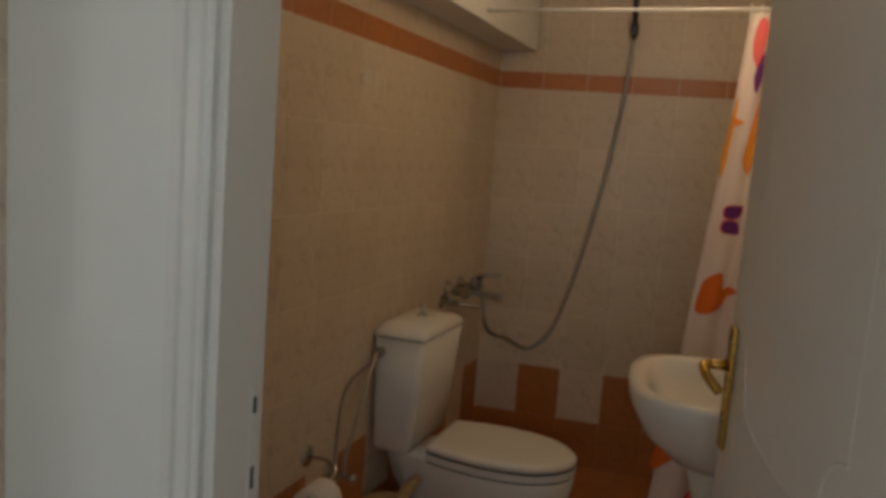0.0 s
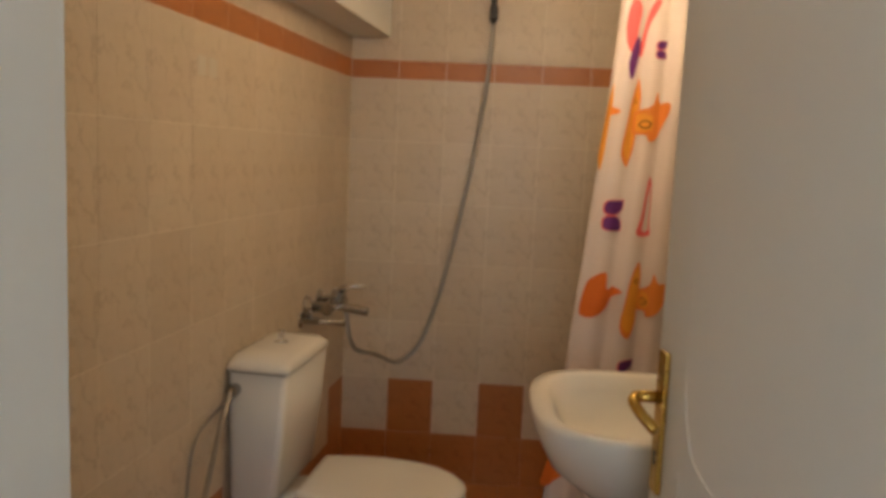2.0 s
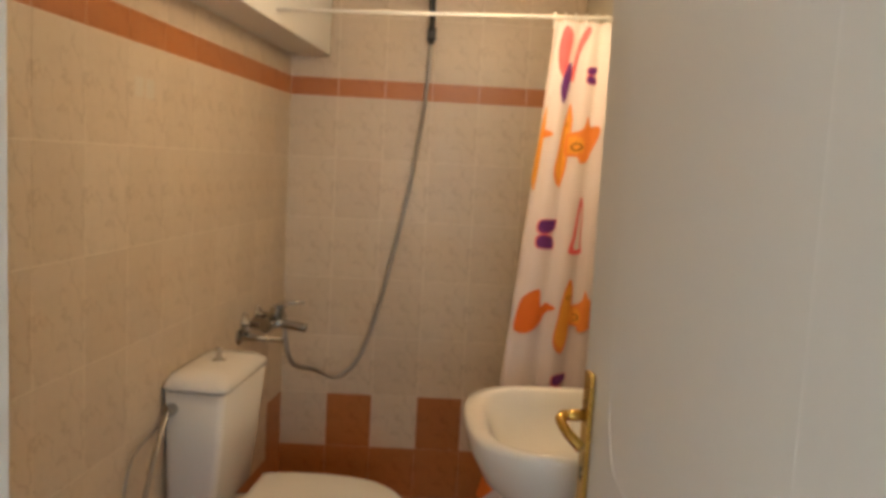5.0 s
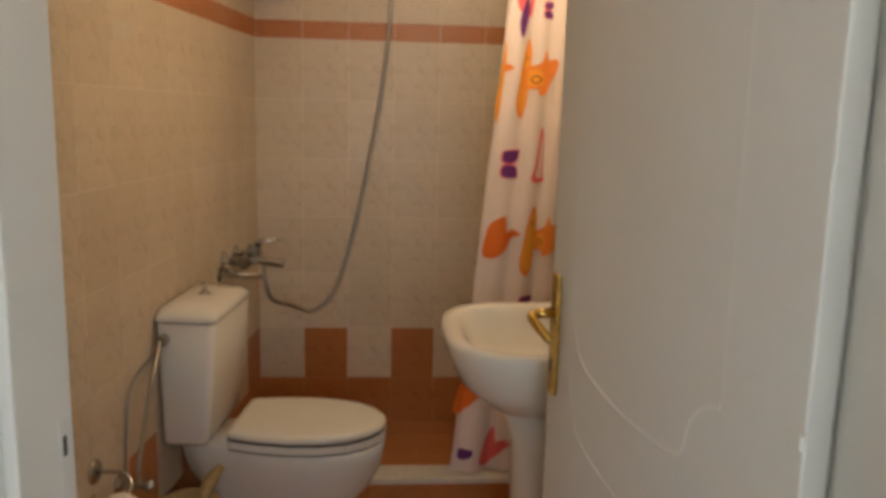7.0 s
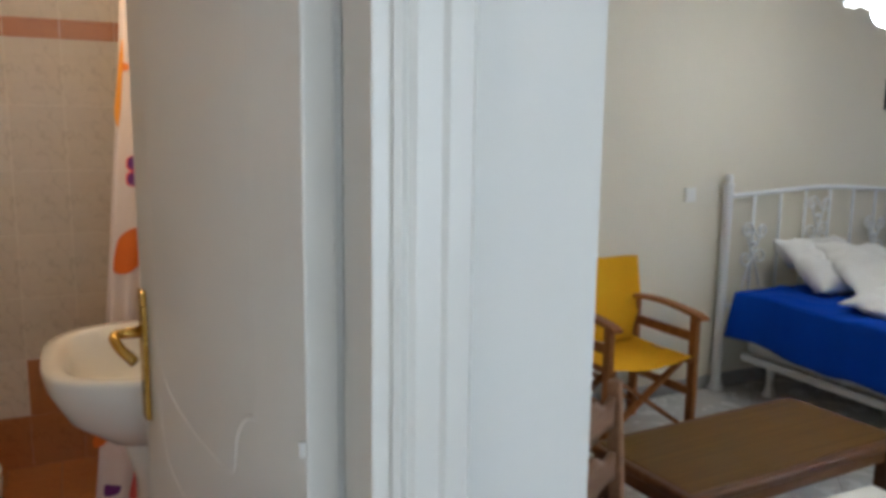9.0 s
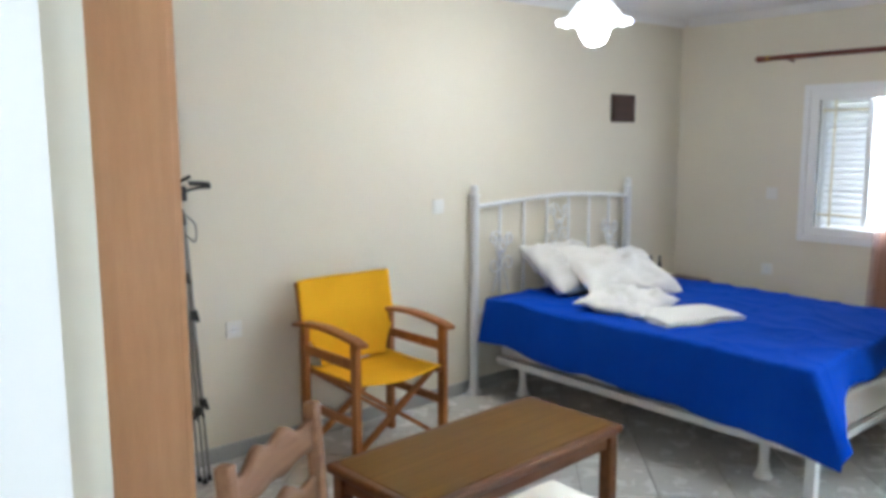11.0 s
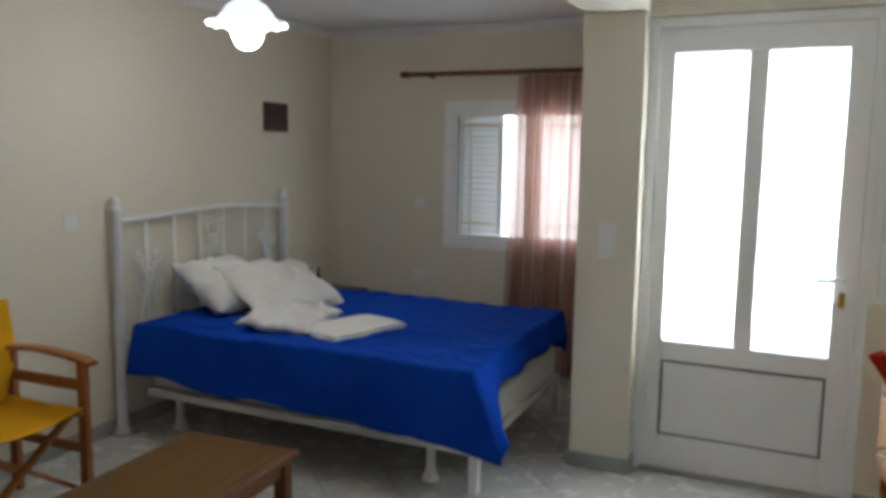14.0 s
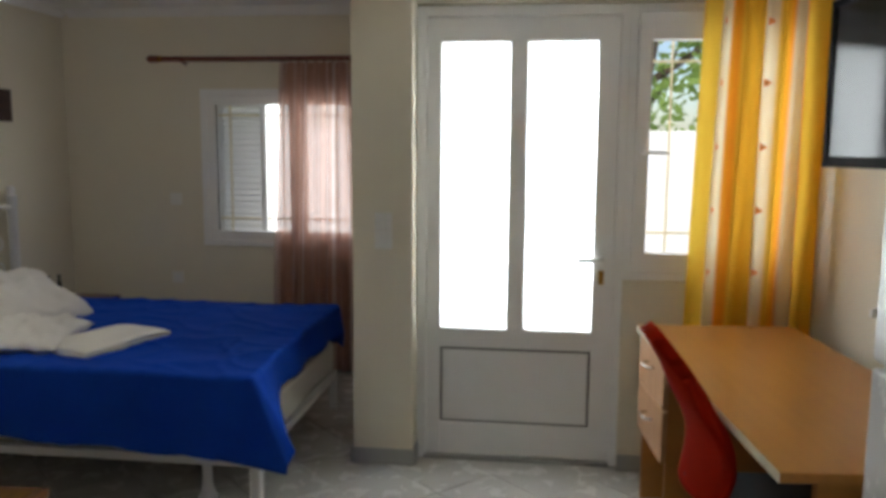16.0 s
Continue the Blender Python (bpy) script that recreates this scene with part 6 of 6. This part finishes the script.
SAIL = [(-0.004, 0.095), (0.010, 0.040), (0.014, -0.060), (0.018, -0.092), (-0.018, -0.095), (-0.014, -0.040)]
WING = [(-0.024, 0.020), (0.010, 0.024), (0.026, 0.022), (0.022, -0.004), (-0.004, -0.020), (-0.026, -0.014)]


def ringed_eye(u, z, r):
    motif(u, z, [(r, 0), (0, r), (-r, 0), (0, -r)], M_LINE, 0.0060)
    motif(u, z, [(r * 0.65, 0), (0, r * 0.65), (-r * 0.65, 0), (0, -r * 0.65)], M_MOTIF_Y, 0.0068)


def sea_fish(u, z, s=1.0):
    """An amber body with a darker rim, and an orange fish beside it."""
    motif(u, z, BODY, M_MOTIF_O, 0.0040, s)
    motif(u, z, BODY, M_MOTIF_Y, 0.0048, s * 0.84)
    motif(u + 0.235 * s, z + 0.004, FISH, M_MOTIF_O, 0.0046, s)
    motif(u + 0.16 * s, z + 0.002, [(-0.030, 0.020), (0.012, 0.026), (0.016, -0.026), (-0.030, -0.022)], M_MOTIF_Y, 0.0053, s)
    ringed_eye(u + 0.165 * s, z - 0.004, 0.015 * s)
    ringed_eye(u + 0.02 * s, z + 0.070 * s, 0.010 * s)


def butterfly(u, z, s=1.0):
    for side in (1, -1):
        wing = [(x, y * side) for x, y in WING][::side]
        motif(u, z + side * 0.023 * s, wing, M_MOTIF_R, 0.0040, s * 1.16)
        motif(u, z + side * 0.024 * s, wing, M_MOTIF_P, 0.0048, s)


sea_fish(0.335, 1.655)
sea_fish(0.555, 1.085, 0.92)
motif(0.03, 1.64, [(x * 0.6, y) for x, y in BODY], M_MOTIF_Y, 0.004)
motif(0.13, 1.69, [(-0.012, 0.014), (0.018, 0.0), (-0.012, -0.014)], M_MOTIF_O, 0.005)
motif(0.215, 1.095, TULIP, M_MOTIF_D)
motif(0.07, 0.51, TULIP, M_MOTIF_D)
butterfly(0.275, 1.358)
butterfly(0.58, 0.845, 0.8)
butterfly(0.60, 1.885, 0.55)
motif(0.615, 1.393, [(x * 1.35, y) for x, y in SAIL], M_MOTIF_R)
motif(0.615, 1.385, [(x * 0.7, y * 0.75) for x, y in SAIL], M_SHOWER, 0.0048)
motif(0.20, 1.955, [(-0.004, 0.085), (0.018, 0.060), (0.014, -0.010), (0.010, -0.085), (-0.008, -0.050), (-0.016, 0.020)], M_MOTIF_R)
motif(0.24, 1.865, [(0.006, 0.060), (0.016, 0.020), (0.004, -0.075), (-0.008, -0.020)], M_MOTIF_P, 0.005)
motif(0.39, 1.955, [(0.022, 0.085), (0.034, 0.070), (0.010, 0.000), (-0.004, -0.085), (-0.022, -0.080), (-0.006, 0.010)], M_MOTIF_R)
motif(0.38, 0.30, TULIP, M_MOTIF_R)
motif(0.14, 0.27, WING, M_MOTIF_P)

# ceiling globe that lights the bathroom
globe = thing("ceiling_globe", "warm lit glass globe on the bathroom ceiling", "lamp", pose(-0.02, 2.20, 0))
part("globe", ball(bmesh.new(), (0, 0, CEIL - 0.10), 0.085), M_BATHLAMP, globe, soft=True)
part("globe_base", lathe(bmesh.new(), [(0.06, CEIL - 0.03), (0.065, CEIL - 0.002)], None, 24), M_PLASTIC, globe, soft=True)

# a reflection on the tiles, painted as two small pale squares
for k in range(2):
    st = part("painted_glint", box(0, 0.0012, 0, 0.045, 0.0024, 0.05, bevel=0.0005), smooth("glint_paint", (0.77, 0.70, 0.58), 0.2), None, "", at=LEFT_M @ Matrix.Translation((1.27 + 0.062 * k, 0, 1.70)))
    tagged(st, "small pale square painted as a reflection on the cream tiles", "sticker", "stickers on the tiles")

# ---- tiles: walls and floors ----
def tile_mesh(name, w, h, material, t=0.006):
    return mesh_of(box(0, -t, 0, w, 0, h, bevel=0.0006, seg=1), name, material)


ROW, COL, GAP = 0.258, 0.2, 0.0022
cache = {}


def lay(parent, name, u0, u1, z0, z1, material, gap=GAP):
    key = (round(u1 - u0, 3), round(z1 - z0, 3), material.name, gap)
    if key not in cache:
        cache[key] = tile_mesh("tile", u1 - u0 - gap, z1 - z0 - gap, material)
    ob = new(name, cache[key])
    ob.parent = parent
    ob.matrix_basis = Matrix.Translation((u0 + GAP / 2, random.uniform(-0.0002, 0.0002), z0 + GAP / 2)) @ pose(0, 0, 0, random.uniform(-0.08, 0.08), 0, random.uniform(-0.08, 0.08))


def tile_wall(parent, edges, low, phase, top_rows=2):
    zs = [0.303] + [0.285 + ROW * k for k in range(1, 7)]
    for k, (u0, u1) in enumerate(zip(edges, edges[1:])):
        if low < 0.303:
            lay(parent, "tile", u0, u1, low, 0.303, M_ORANGE, 0.0006)
        for r in range(6):
            mat = M_ORANGE if r == 0 and (k + phase) % 2 == 0 else M_TILE
            lay(parent, "tile", u0, u1, zs[r], zs[r + 1], mat)
        lay(parent, "border_tile", u0, u1, zs[6], zs[6] + 0.079, M_BAND)
        z = zs[6] + 0.079
        lay(parent, "tile", u0, u1, z, z + ROW, M_TILE)
        lay(parent, "tile", u0, u1, z + ROW, CEIL - 0.001, M_TILE)


far_edges = [0.0] + [PART0 - x for x in (0.343, 0.143, -0.057, -0.257, -0.457, -0.657, -0.857)]
tile_wall(wall_far, far_edges, 0.078, 1)
left_edges = [0.2 * k for k in range(14)] + [2.68]
tile_wall(wall_left, left_edges, BATH, 0)

# bathroom floor and shower floor
for gx in range(7):
    for gy in range(10):
        x0, y0 = -1.02 + gx * 0.2, 0.74 + gy * 0.187
        if x0 + 0.198 > PART0 + 0.03:
            continue
        t = new("tile", cache.setdefault("bf", mesh_of(box(0, 0, -0.006, 0.1975, 0.1845, 0, bevel=0.001, seg=1), "floor_tile", M_BFLOOR)))
        t.parent = bath_slab
        t.matrix_basis = Matrix.Translation((x0, y0, BATH))
for gx in range(7):
    for gy in range(4):
        x0, y0 = -0.95 + gx * 0.2, 2.73 + gy * 0.173
        t = new("tile", cache.setdefault("sf", mesh_of(box(0, 0, -0.006, 0.1975, 0.171, 0, bevel=0.001, seg=1), "floor_tile", M_BFLOOR)))
        t.parent = shower_slab
        t.matrix_basis = Matrix.Translation((x0, y0, 0.086))

# bedroom floor, laid on the diagonal
S = 0.33
floor_tile = mesh_of(box(-S / 2 + 0.002, -S / 2 + 0.002, -0.007, S / 2 - 0.002, S / 2 - 0.002, 0.0, bevel=0.0015, seg=1), "floor_tile", M_FLOOR)
turn = pose(0, 0, 0, 0, 0, 45)
HALF = S * math.sqrt(0.5)
ROOMS = [(-2.1, S_Y, D_X - 0.03, 0.62), (PART1, 0.62, B_X, A_Y)]


def within(p):
    return any(x0 <= p.x <= x1 and y0 <= p.y <= y1 for x0, y0, x1, y1 in ROOMS)


def cut_tile(c, room):
    """The piece of a tile that lies in a room, cut along the walls."""
    bm = box(-S / 2 + 0.002, -S / 2 + 0.002, -0.007, S / 2 - 0.002, S / 2 - 0.002, 0.0)
    bmesh.ops.transform(bm, matrix=Matrix.Translation(c) @ turn, verts=bm.verts)
    x0, y0, x1, y1 = room
    for co, no in (((x0, y0, 0), (-1, 0, 0)), ((x0, y0, 0), (0, -1, 0)), ((x1, y1, 0), (1, 0, 0)), ((x1, y1, 0), (0, 1, 0))):
        bmesh.ops.bisect_plane(bm, geom=bm.verts[:] + bm.edges[:] + bm.faces[:], plane_co=co, plane_no=no, clear_outer=True)
    return bm if len(bm.faces) > 1 else None


for i in range(-24, 25):
    for j in range(-24, 25):
        c = turn @ Vector((i * S, j * S, 0)) + Vector((2.98, 0.95, 0))
        corners = [c + Vector(d) * HALF for d in ((1, 0, 0), (-1, 0, 0), (0, 1, 0), (0, -1, 0))]
        if all(within(p) for p in corners):
            t = new("tile", floor_tile)
            t.parent = floor_slab
            t.matrix_basis = Matrix.Translation((c.x, c.y, random.uniform(-0.0006, 0.0))) @ turn @ pose(0, 0, 0, random.uniform(-0.08, 0.08), random.uniform(-0.08, 0.08), random.choice((0, 90, 180, 270)))
            continue
        for room in ROOMS:
            if room[0] - HALF < c.x < room[2] + HALF and room[1] - HALF < c.y < room[3] + HALF:
                bm = cut_tile(c, room)
                if bm:
                    t = new("tile", mesh_of(bm, "floor_tile", M_FLOOR))
                    t.parent = floor_slab
